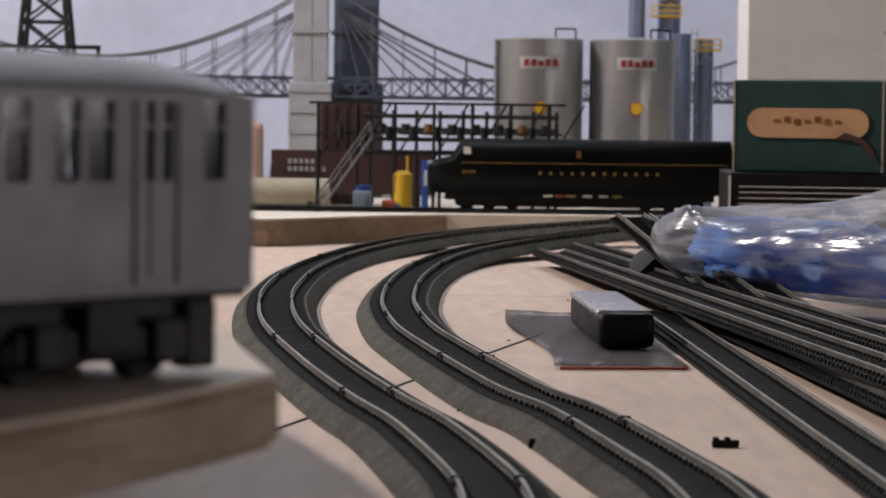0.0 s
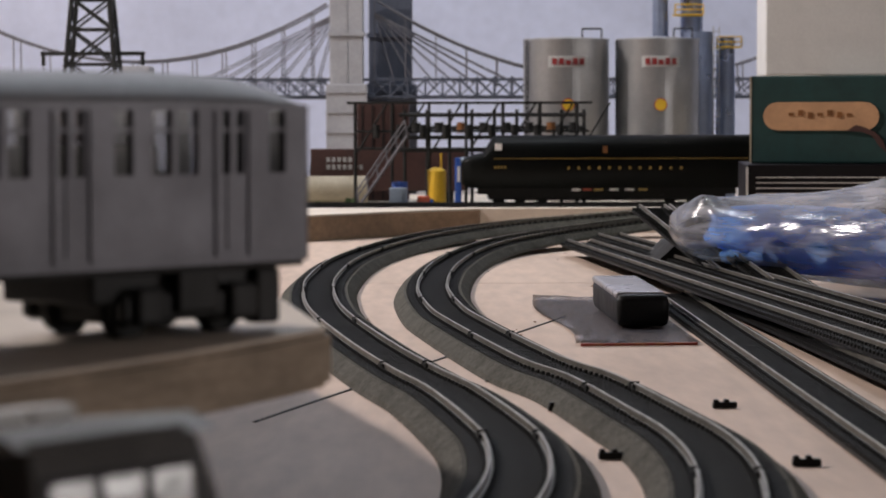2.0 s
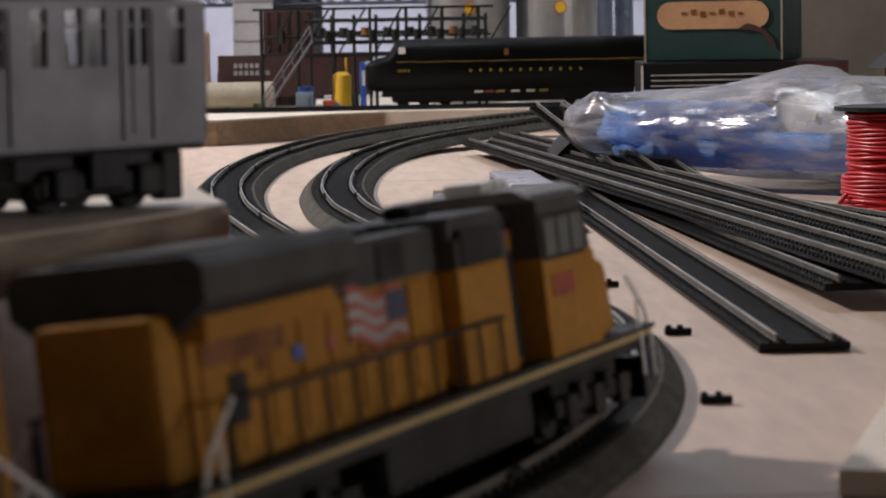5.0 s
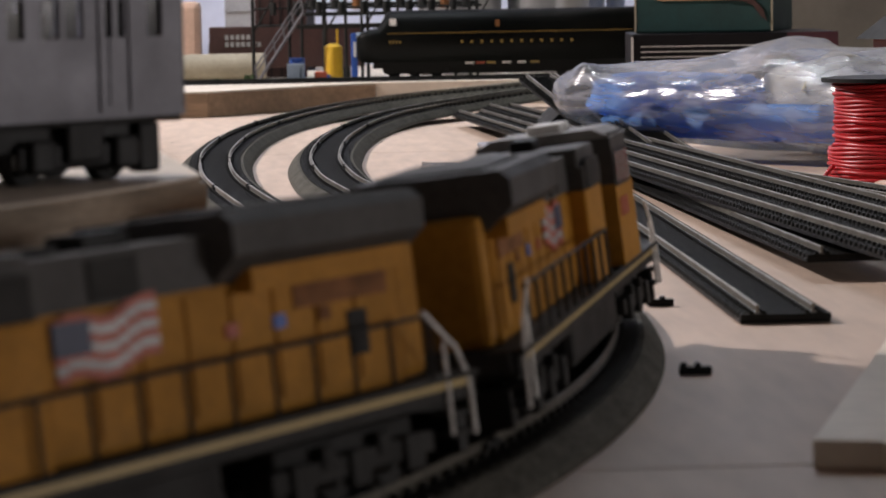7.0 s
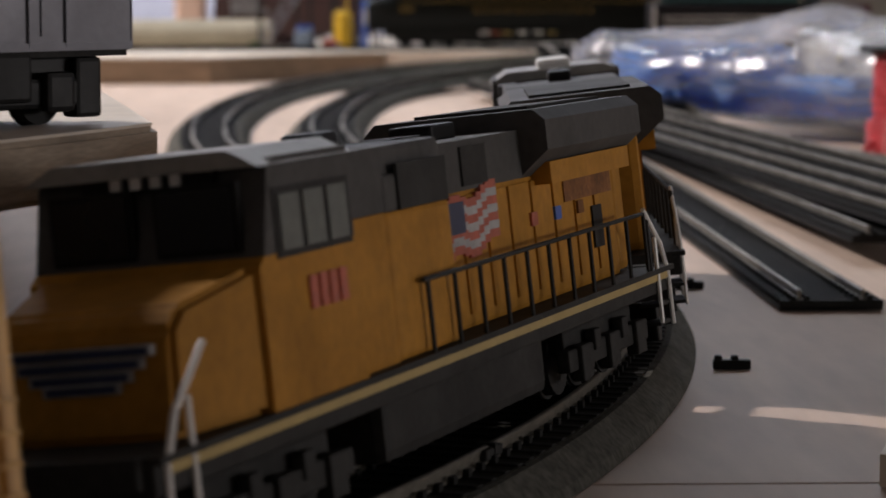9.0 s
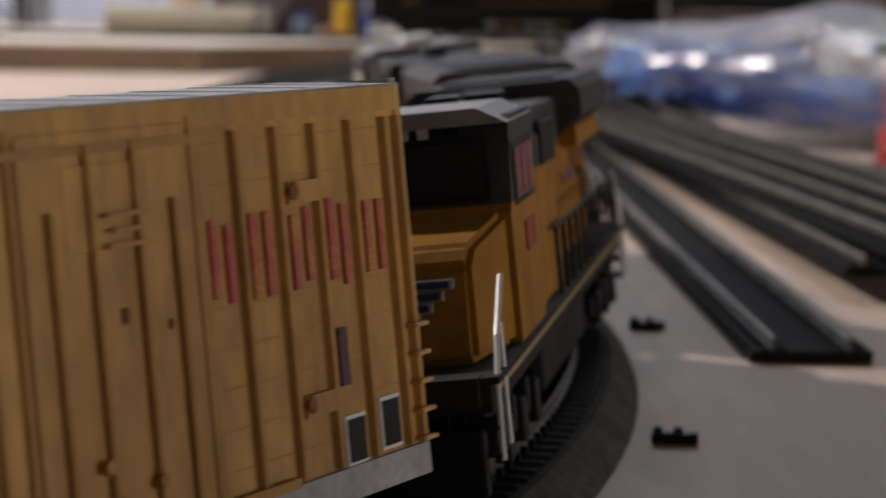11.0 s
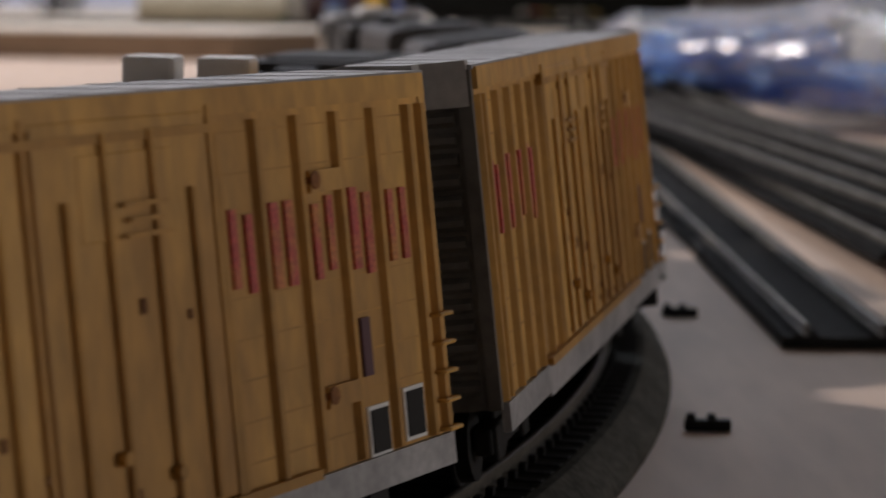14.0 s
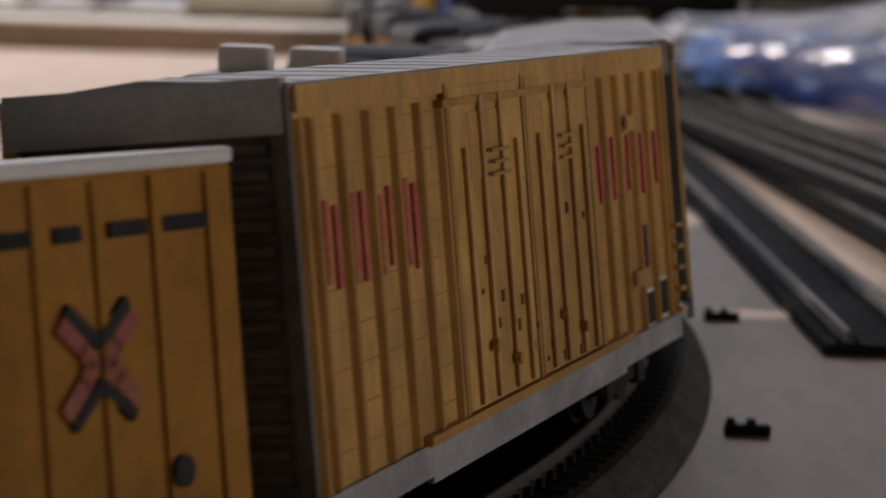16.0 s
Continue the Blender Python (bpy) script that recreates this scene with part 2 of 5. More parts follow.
def table():
    t = thing("layout_table", Matrix.Identity(4), "pale plywood layout table top on timber legs", "table", kind="structure")
    for x0, x1, y0, y1 in ((-2.6, -0.4, -0.5, 0.445), (-0.4, 1.1, -0.5, 0.445), (-2.6, -0.4, 0.4465, 1.62), (-0.4, 1.1, 0.4465, 1.62), (-2.6, -0.4, 1.6215, 3.05), (-0.4, 1.1, 1.6215, 3.05)):
        boxpart("plywood_panel", t, PLY, (((x0 + x1) / 2, (y0 + y1) / 2, -0.009), (x1 - x0 - 0.001, y1 - y0, 0.018)))
    for x in (-2.5, -0.8, 1.0):
        for y in (-0.4, 2.9):
            boxpart("leg", t, PLY_EDGE, ((x, y, -0.459), (0.06, 0.06, 0.881)))


table()


def table_marks():
    """The short seam where two sheets meet, and crumbs of dirt and screws on the plywood."""
    a, c = Vector((-0.060, 0.853, 0)), Vector((0.066, 1.335, 0))
    m, d = (a + c) / 2, c - a
    bm = bmesh.new()
    box(bm, (0, 0, 0.0002), (d.length, 0.0014, 0.0003))
    seam = part("sheet_seam", bm, SOOT)
    seam.matrix_world = pose(m.x, m.y, 0.0, 0, 0, math.degrees(math.atan2(d.y, d.x)))
    tagged(seam, "dark open joint between two plywood sheets", "seam", kind="structure")
    random.seed(11)
    for k in range(16):
        x, y = random.uniform(-0.12, 0.17), random.uniform(0.70, 1.95)
        if k < 9:
            x, y = -0.020 + random.uniform(-0.015, 0.015) + 0.055 * (k % 2), random.uniform(1.15, 1.75)
        r = random.uniform(0.0004, 0.0009)
        bm = bmesh.new()
        bmesh.ops.create_icosphere(bm, subdivisions=1, radius=r)
        for v in bm.verts:
            v.co = Vector((v.co.x * random.uniform(0.7, 1.6), v.co.y, v.co.z * 0.5 + r * 0.35))
        crumb = part("dirt_crumb", bm, RUST if k % 3 else SOOT)
        crumb.matrix_world = pose(x, y, 0.0003)
        tagged(crumb, "brown crumb of dirt on the plywood", "dirt", "crumbs on the plywood")


table_marks()

# ---- tracks ----
def spline(points, step=0.012):
    """A smooth line through control points (x, y, z), in small steps."""
    P = [Vector(p) for p in points]
    P = [P[0] * 2 - P[1]] + P + [P[-1] * 2 - P[-2]]
    out = []
    for i in range(1, len(P) - 2):
        a, b, c, d = P[i - 1:i + 3]
        n = max(2, int((c - b).length / step))
        for k in range(n):
            t = k / n
            out.append(0.5 * ((2 * b) + (c - a) * t + (2 * a - 5 * b + 4 * c - d) * t * t + (3 * b - a - 3 * c + d) * t ** 3))
    out.append(P[-2])
    return out


ARC_C, ARC_R, GAP = Vector((-0.672, 0.70, 0.0)), 0.75, 0.0545


def near_arc(radius, lo, hi, n):
    return [(ARC_C.x + radius * math.cos(radians(a)), ARC_C.y + radius * math.sin(radians(a)), 0.0) for a in np.linspace(lo, hi, n)]


MAIN = [(-2.3, -0.05, 0), (-1.6, -0.05, 0), (-1.0, -0.05, 0)] + near_arc(ARC_R, -90, 8, 24) + [
    (0.0565, 0.92, 0), (0.040, 1.0, 0), (0.0135, 1.2, 0), (0.004, 1.3, 0), (-0.002, 1.45, 0), (0.001, 1.6, 0), (0.009, 1.73, 0),
    (0.024, 1.86, 0.001), (0.052, 1.98, 0.003), (0.110, 2.08, 0.0075), (0.205, 2.15, 0.015), (0.33, 2.18, 0.0165), (0.6, 2.18, 0.0165), (0.95, 2.1, 0.0165)]
INNER = [(-2.3, 0.005, 0), (-1.6, 0.005, 0), (-1.0, 0.005, 0)] + near_arc(ARC_R - GAP, -90, 6, 24) + [
    (0.006, 0.88, 0), (-0.009, 0.96, 0), (-0.031, 1.1, 0), (-0.054, 1.28, 0), (-0.065, 1.45, 0), (-0.0665, 1.57, 0), (-0.062, 1.73, 0),
    (-0.049, 1.88, 0), (-0.026, 2.02, 0.001), (0.010, 2.14, 0.003), (0.065, 2.215, 0.007), (0.15, 2.255, 0.0125), (0.23, 2.272, 0.017), (0.36, 2.275, 0.0175), (0.6, 2.27, 0.0175), (0.95, 2.19, 0.0175)]
MAIN_LINE, INNER_LINE = spline(MAIN), spline(INNER)


def sides(line):
    out = []
    for i, p in enumerate(line):
        d = line[min(i + 1, len(line) - 1)] - line[max(i - 1, 0)]
        out.append((p, Vector((d.y, -d.x, 0)).normalized(), 1.0))
    return out


def resampled(line, step):
    out, need = [], 0.0
    for a, b in zip(line[:-1], line[1:]):
        d = (b - a).length
        while need <= d:
            out.append((a + (b - a) * (need / d), (b - a).normalized()))
            need += step
        need -= d
    return out


RAIL_SECTION = [(-0.0010, 0.0), (0.0010, 0.0), (0.0010, 0.0004), (0.0003, 0.0007), (0.0003, 0.0018), (0.00055, 0.0020), (0.00055, 0.0026), (0.0003, 0.0028), (-0.0003, 0.0028), (-0.00055, 0.0026), (-0.00055, 0.0020), (-0.0003, 0.0018), (-0.0003, 0.0007), (-0.0010, 0.0004)]
tie_bm = bmesh.new()
box(tie_bm, (0, 0, -0.0001), (0.0026, 0.0290, 0.0012), bevel=0.0002)
for sy in (-1, 1):
    for dy in (-0.0016, 0.0016):
        box(tie_bm, (0, sy * 0.00825 + dy, 0.0011), (0.0018, 0.0011, 0.0012))
TIE_MESH = mesh_of("tie", tie_bm, TIE)
# the loose pieces have raised ties with open gaps
open_bm = bmesh.new()
box(open_bm, (0, 0, 0.0003), (0.0027, 0.0270, 0.0018), bevel=0.0002)
for sy in (-1, 1):
    for dy in (-0.0018, 0.0018):
        box(open_bm, (0, sy * 0.00825 + dy, 0.0015), (0.0020, 0.0014, 0.0014))
OPEN_TIE = mesh_of("tie", open_bm, TIE)


def roadbed_track(name, line, label, near):
    t = thing(name, Matrix.Identity(4), label, "track")
    ways = sides(line)
    for a, b, k in ((0.0215, 0.0150, 0),):
        bm = bmesh.new()
        sweep(bm, ways, [(-0.0215, 0.0002), (0.0215, 0.0002), (0.0205, 0.0022), (0.0160, 0.0062), (-0.0160, 0.0062), (-0.0205, 0.0022)])
        part("roadbed", bm, BED, t, "grey moulded plastic roadbed shoulder", smooth=False)
        bm = bmesh.new()
        sweep(bm, [(p + Vector((0, 0, 0.0058)), s, k2) for p, s, k2 in ways], [(-0.0148, 0.0), (0.0148, 0.0), (0.0145, 0.0006), (-0.0145, 0.0006)])
        part("ballast_strip", bm, BED_TOP, t, "dark pebbled ballast strip")
    for s in (-1, 1):
        bm = bmesh.new()
        sweep(bm, [(p + w * (s * 0.00825) + Vector((0, 0, 0.0067)), w, 1.0) for p, w, _ in ways], RAIL_SECTION)
        part("rail", bm, RAIL, t, "worn metal rail", smooth=False)
    # rail joiners where the pieces meet, every 0.23 m
    for p, d in resampled(line, 0.2305):
        if p.x > -0.2 and p.y < 1.9:
            turn = Matrix.Translation(p) @ Matrix.Rotation(math.atan2(d.y, d.x), 4, "Z")
            for s in (-1, 1):
                bm = bmesh.new()
                box(bm, (0, s * 0.00825, 0.0082), (0.009, 0.0030, 0.0019), bevel=0.0004)
                box(bm, (0, s * 0.00825, 0.0085), (0.0012, 0.0034, 0.0026))
                part("rail_joiner", bm, SOOT, t, "dark rail joiner").matrix_local = turn
            bm = bmesh.new(); box(bm, (0, 0, 0.00632), (0.0007, 0.0305, 0.0003))
            part("joint_line", bm, BLACK, t, "dark seam between roadbed pieces").matrix_local = turn
    rest = bmesh.new()
    for p, d in resampled(line, 0.0066):
        m = Matrix.Translation(p + Vector((0, 0, 0.0062))) @ Matrix.Rotation(math.atan2(d.y, d.x), 4, "Z")
        if near[0] < p.y < near[1] and p.x > -0.14:
            ob = new("tie", TIE_MESH)
            ob.parent = t
            ob.matrix_local = m
        elif p.x > -0.4:
            n0 = len(rest.verts)
            rest.from_mesh(TIE_MESH)
            rest.verts.ensure_lookup_table()
            bmesh.ops.transform(rest, matrix=m, verts=rest.verts[n0:])
    far = part("tie_rest", rest, TIE, t)
    far["kind"] = "stuff"
    return t


roadbed_track("main_track", MAIN_LINE, "curved model railway track on grey roadbed, outer line", (0.30, 1.9))
roadbed_track("inner_track", INNER_LINE, "curved model railway track on grey roadbed, inner line", (0.55, 1.9))


def spacer_clip(x, y, rz):
    t = thing("roadbed_clip", pose(x, y, 0.0, 0, 0, rz), "small black plastic roadbed clip on the plywood", "clip", "roadbed clips")
    boxpart("bar", t, BLACK, ((0, 0, 0.0013), (0.0084, 0.0026, 0.0022)), bevel=0.0005)
    for dx in (-0.0030, 0.0006):
        boxpart("stud", t, BLACK, ((dx, 0.0002, 0.0026), (0.0017, 0.0024, 0.0014)), bevel=0.0004)


for c in ((0.043, 0.885, 8), (0.0525, 0.752, 3), (0.1005, 0.893, 6), (0.1075, 0.735, 2), (0.0985, 0.5806, -4), (-0.104, 1.47, 20), (0.150, 1.975, 40), (0.045, 0.60, -5)):
    spacer_clip(*c)


# ---- loose flat track pile ----
def loose_track(a, b, z0, z1, label):
    """A straight piece of track with black ties from a to b (x, y), its ends at heights z0 and z1."""
    A, B = Vector((a[0], a[1], z0)), Vector((b[0], b[1], z1))
    t = thing("loose_track", Matrix.Identity(4), label, "track", "loose track pieces")
    line = [A + (B - A) * (i / 10) for i in range(11)]
    ways = sides(line)
    bm = bmesh.new()
    sweep(bm, ways, [(-0.0135, 0.0004), (0.0135, 0.0004), (0.0135, 0.0016), (-0.0135, 0.0016)])
    part("tie_web", bm, BLACK, t, "black plastic tie strip")
    for s in (-1, 1):
        bm = bmesh.new()
        sweep(bm, [(p + w * (s * 0.00825) + Vector((0, 0, 0.0030)), w, 1.0) for p, w, _ in ways], RAIL_SECTION)
        part("rail", bm, RAIL, t, "shiny metal rail")
    for p, d in resampled(line, 0.0062):
        ob = new("tie", OPEN_TIE)
        ob.parent = t
        ob.matrix_local = Matrix.Translation(p + Vector((0, 0, 0.0020))) @ Matrix.Rotation(math.atan2(d.y, d.x), 4, "Z")


LT = "loose straight track with black ties lying on the plywood"
loose_track((0.1385, 0.684), (0.131, 1.47), 0.0, 0.0, LT)
loose_track((0.178, 0.80), (0.150, 1.62), 0.006, 0.0, LT)
loose_track((0.196, 0.70), (0.105, 1.95), 0.012, 0.007, LT)
loose_track((0.226, 0.74), (0.132, 2.02), 0.0125, 0.0085, LT)
loose_track((0.262, 0.86), (0.172, 1.50), 0.010, 0.002, "loose straight track with black ties beside the bag")
loose_track((0.1815, 1.49), (0.1405, 1.72), 0.001, 0.040, "loose straight track leaning up against the bag")
loose_track((0.1985, 1.345), (0.160, 1.72), 0.001, 0.040, "loose straight track leaning up under the bag")


# ---- small black block in wrapping on a plastic sheet ----
def wrapped_block():
    t = thing("wrapped_block", pose(0.0965, 1.308, 0.0022, 0, 0, 1.5), "small glossy black block with a brushed grey lid", "box")
    bm = bmesh.new()
    box(bm, (0, 0, 0.0076), (0.0250, 0.140, 0.0152), bevel=0.0034)
    part("body", bm, BLACK, t, "glossy black rounded block", smooth=True)
    bm = bmesh.new()
    box(bm, (-0.0008, 0.004, 0.0146), (0.0236, 0.136, 0.0032), bevel=0.0014)
    part("lid", bm, GREYTOP, t, "brushed grey lid", smooth=True)
    bm = bmesh.new()
    corners = (Vector((0.062, 1.153, 0)), Vector((0.118, 1.158, 0)), Vector((0.112, 1.455, 0)), Vector((0.052, 1.476, 0)))
    vs = {}
    n = 14
    for i in range(n + 1):
        for j in range(n + 1):
            u, v = i / n, j / n
            p = (corners[0] * (1 - u) + corners[1] * u) * (1 - v) + (corners[3] * (1 - u) + corners[2] * u) * v
            lift = 0.0016 * max(0.0, 0.35 - u) * (0.5 + noise.noise((u * 4, v * 4, 3))) + 0.005 * max(0.0, v - 0.85) * (1 - u)
            p += Vector((0.0035 * math.sin(v * 7) * (1 - u), 0.0, 0.0012 + 0.0006 * noise.noise((u * 6, v * 6, 3)) + max(0.0, lift)))
            vs[i, j] = bm.verts.new(p)
    for i in range(n):
        for j in range(n):
            bm.faces.new((vs[i, j], vs[i + 1, j], vs[i + 1, j + 1], vs[i, j + 1]))
    bmesh.ops.solidify(bm, geom=bm.faces[:], thickness=0.0004)
    tagged(part("plastic_sheet", bm, SHEET, smooth=True), "crumpled grey translucent plastic sheet on the plywood", "plastic sheet")
    b = bmesh.new(); box(b, (0.090, 1.1515, 0.0010), (0.052, 0.0022, 0.0012), rz=0.09)
    tagged(part("red_strip", b, DULLRED), "thin red card strip at the edge of the plastic sheet", "strip")


wrapped_block()
solid("cream_card", PAPER, [(0.13, 2.02), (0.165, 1.99), (0.215, 1.99), (0.19, 2.04)], 0.0005, 0.0025, "small cream card lying on the plywood", "card")
b = bmesh.new(); prism(b, [(0.128, 0.0005), (0.196, 0.0005), (0.196, 0.006), (0.164, 0.024), (0.150, 0.021)], "y", 1.66, 1.76)
tagged(part("black_wedge", b, SOOT), "dark grey plastic wedge lying among the loose track", "wedge")


# ---- bag of blue parts ----
def film_material():
    """Thin clear film: see-through, a little milky, with sharp gloss."""
    m = bpy.data.materials.new("loose_bag_film")
    m.use_nodes = True
    nt = m.node_tree
    nt.nodes.remove(nt.nodes["Principled BSDF"])
    out = nt.nodes["Material Output"]
    clear = nt.nodes.new("ShaderNodeBsdfTransparent")
    front = nt.nodes.new("ShaderNodeBsdfDiffuse")
    front.inputs[0].default_value = (0.88, 0.88, 0.90, 1)
    through_film = nt.nodes.new("ShaderNodeBsdfTranslucent")
    through_film.inputs[0].default_value = (0.90, 0.90, 0.92, 1)
    milky = nt.nodes.new("ShaderNodeMixShader")
    milky.inputs[0].default_value = 0.5
    nt.links.new(front.outputs[0], milky.inputs[1])
    nt.links.new(through_film.outputs[0], milky.inputs[2])
    shine = nt.nodes.new("ShaderNodeBsdfGlossy")
    shine.inputs["Roughness"].default_value = 0.20
    haze = nt.nodes.new("ShaderNodeTexNoise")
    haze.inputs["Scale"].default_value = 13
    haze.inputs["Detail"].default_value = 2
    amount = nt.nodes.new("ShaderNodeMapRange")
    amount.inputs[1].default_value, amount.inputs[2].default_value = 0.38, 0.68
    amount.inputs[3].default_value, amount.inputs[4].default_value = 0.14, 0.52
    wrinkle = nt.nodes.new("ShaderNodeTexNoise")
    wrinkle.inputs["Scale"].default_value = 26
    wrinkle.inputs["Detail"].default_value = 2
    bump = nt.nodes.new("ShaderNodeBump")
    bump.inputs["Strength"].default_value = 0.18
    bump.inputs["Distance"].default_value = 0.004
    edge = nt.nodes.new("ShaderNodeFresnel")
    edge.inputs[0].default_value = 1.5
    a, b = nt.nodes.new("ShaderNodeMixShader"), nt.nodes.new("ShaderNodeMixShader")
    nt.links.new(haze.outputs[0], amount.inputs[0])
    nt.links.new(wrinkle.outputs[0], bump.inputs["Height"])
    nt.links.new(bump.outputs[0], shine.inputs["Normal"])
    nt.links.new(amount.outputs[0], a.inputs[0])
    nt.links.new(clear.outputs[0], a.inputs[1])
    nt.links.new(milky.outputs[0], a.inputs[2])
    nt.links.new(edge.outputs[0], b.inputs[0])
    nt.links.new(a.outputs[0], b.inputs[1])
    nt.links.new(shine.outputs[0], b.inputs[2])
    nt.links.new(b.outputs[0], out.inputs[0])
    return m


BAGFILM = film_material()


def poly(name, colour, share):
    """Thin poly sheeting that lets part of the light through."""
    m = bpy.data.materials.new(name)
    m.use_nodes = True
    nt = m.node_tree
    b = nt.nodes["Principled BSDF"]
    b.inputs["Base Color"].default_value = (*colour, 1)
    b.inputs["Roughness"].default_value = 0.4
    glow = nt.nodes.new("ShaderNodeBsdfTranslucent")
    glow.inputs[0].default_value = (*colour, 1)
    grain = nt.nodes.new("ShaderNodeTexNoise")
    grain.inputs["Scale"].default_value = 70
    bump = nt.nodes.new("ShaderNodeBump")
    bump.inputs["Strength"].default_value = 0.4
    bump.inputs["Distance"].default_value = 0.004
    nt.links.new(grain.outputs[0], bump.inputs["Height"])
    nt.links.new(bump.outputs[0], b.inputs["Normal"])
    mix = nt.nodes.new("ShaderNodeMixShader")
    mix.inputs[0].default_value = share
    nt.links.new(b.outputs[0], mix.inputs[1])
    nt.links.new(glow.outputs[0], mix.inputs[2])
    nt.links.new(mix.outputs[0], nt.nodes["Material Output"].inputs[0])
    return m


BAGBLUE = poly("blue_poly_part", (0.17, 0.46, 1.0), 0.45)
BAGWHITE = poly("white_poly_part", (0.95, 0.93, 0.88), 0.45)


def pillow(name, parent, material, c, s, turn, seed, label, crumple=0.10, power=0.62):
    """A rounded lump of size s at c, turned about z and dented by noise."""
    bm = bmesh.new()
    bmesh.ops.create_icosphere(bm, subdivisions=4, radius=1.0)
    m = Matrix.Translation(c) @ Matrix.Rotation(radians(turn), 4, "Z")
    for v in bm.verts:
        p = v.co.copy()
        q = Vector([math.copysign(abs(a) ** power, a) for a in p])
        q *= 1.0 + crumple * noise.noise(p * 2.5 + Vector((seed * 5, 0, 0))) + crumple * 0.4 * noise.noise(p * 5 + Vector((0, seed * 3, 0)))
        v.co = m @ Vector((q.x * s[0], q.y * s[1], q.z * s[2]))
    return part(name, bm, material, parent, label, smooth=True)


def bag_film(parent, length, width, low, high, seed, name="film"):
    """A crumpled closed skin along x; low and high give the underside and the crest along it."""
    bm = bmesh.new()
    nu, nv = 110, 84
    rings = []
    for i in range(nu + 1):
        u = i / nu
        x = -length / 2 + length * u
        taper = min(1.0, (u * 7) ** 0.5, ((1 - u) * 7) ** 0.5) if 0 < u < 1 else 0.02
        lo, hi = low(u), high(u)
        ring = []
        for k in range(nv):
            a = 2 * math.pi * k / nv
            y, z = math.cos(a), math.sin(a)
            y = math.copysign(abs(y) ** 0.8, y) * width / 2 * (0.35 + 0.65 * taper)
            zz = (lo + hi) / 2 + math.copysign(abs(z) ** 0.8, z) * (hi - lo) / 2 * (0.55 + 0.45 * taper)
            p = Vector((x * 9, y * 9, zz * 13))
            # sharp ridges where the film is pulled, and flat facets between them
            fold = 1 - abs(noise.noise(Vector((p.x * 0.9 + seed, p.y * 1.1 + p.x * 0.5, p.z))))
            tuck = 1 - abs(noise.noise(Vector((p.x * 2.1 - p.y, p.y * 2.0 + seed, p.z * 1.7))))
            d = 0.012 * (fold ** 3 - 0.55) + 0.003 * (tuck ** 4 - 0.5)
            ring.append(bm.verts.new((x + d * 0.3, y * (1 + d * 3), max(0.0008, zz + d * (1 if z > 0 else 0.35)))))
        rings.append(ring)
    for r0, r1 in zip(rings[:-1], rings[1:]):
        for k in range(nv):
            bm.faces.new((r0[k], r0[(k + 1) % nv], r1[(k + 1) % nv], r1[k]))
    bm.faces.new(rings[0][::-1])
    bm.faces.new(rings[-1])
    return part(name, bm, BAGFILM, parent, "crinkled clear plastic film", smooth=True)


def parts_bag():
    # the far end lies up on the loose track, the near end slopes to the table
    t = thing("parts_bag", pose(0.288, 1.470, 0.0005, 0, 0, -47), "clear plastic bag stuffed with blue and white parts", "bag")
    pillow("plastic_part", t, BAGBLUE, (-0.075, -0.040, 0.036), (0.062, 0.022, 0.014), 4, 0, "crumpled blue plastic part", 0.16)
    pillow("plastic_part", t, BAGBLUE, (0.005, -0.054, 0.0225), (0.125, 0.012, 0.0105), -2, 1, "long blue plastic strip", 0.08)
    pillow("plastic_part", t, BAGBLUE, (0.098, -0.056, 0.0200), (0.034, 0.020, 0.017), 12, 2, "crumpled blue plastic part", 0.16)
    pillow("plastic_part", t, BAGWHITE, (0.050, -0.012, 0.040), (0.075, 0.032, 0.019), 6, 3, "rounded white plastic roll", 0.08, 0.8)
    pillow("plastic_part", t, BAGWHITE, (0.030, 0.036, 0.030), (0.085, 0.026, 0.018), 0, 4, "rounded white plastic part")
    pillow("plastic_part", t, PAPER, (0.105, 0.004, 0.034), (0.030, 0.026, 0.018), 10, 5, "cream rounded part", 0.08, 0.8)
    pillow("plastic_part", t, BAGWHITE, (0.128, -0.046, 0.014), (0.022, 0.024, 0.012), 20, 6, "pale square plastic part", 0.06, 0.5)
    bag_film(t, 0.345, 0.172, lambda u: 0.016 * max(0.0, 1 - u * 1.6) + 0.001, lambda u: 0.052 + 0.014 * math.sin(math.pi * min(1.0, u * 1.25)) - 0.010 * max(0.0, u - 0.75) * 4, 2.0)
    bm = bmesh.new()
    tube(bm, [Vector((0.022 + 0.002 * math.sin(a * 3), -0.012 + 0.0335 * math.cos(a), 0.040 + 0.0205 * math.sin(a))) for a in np.linspace(-0.9, math.pi, 18)], 0.0016)
    part("rubber_band", bm, PAPER, t, "tan rubber band")
    k = thing("parts_bag", pose(0.395, 1.625, 0.0005, 0, 0, -12), "second clear plastic bag lying flat behind the first", "bag")
    pillow("plastic_part", k, BAGWHITE, (0.0, 0.0, 0.020), (0.085, 0.035, 0.016), 0, 8, "white plastic part")
    bag_film(k, 0.230, 0.110, lambda u: 0.001, lambda u: 0.046 + 0.012 * math.sin(math.pi * u), 7.0)


parts_bag()


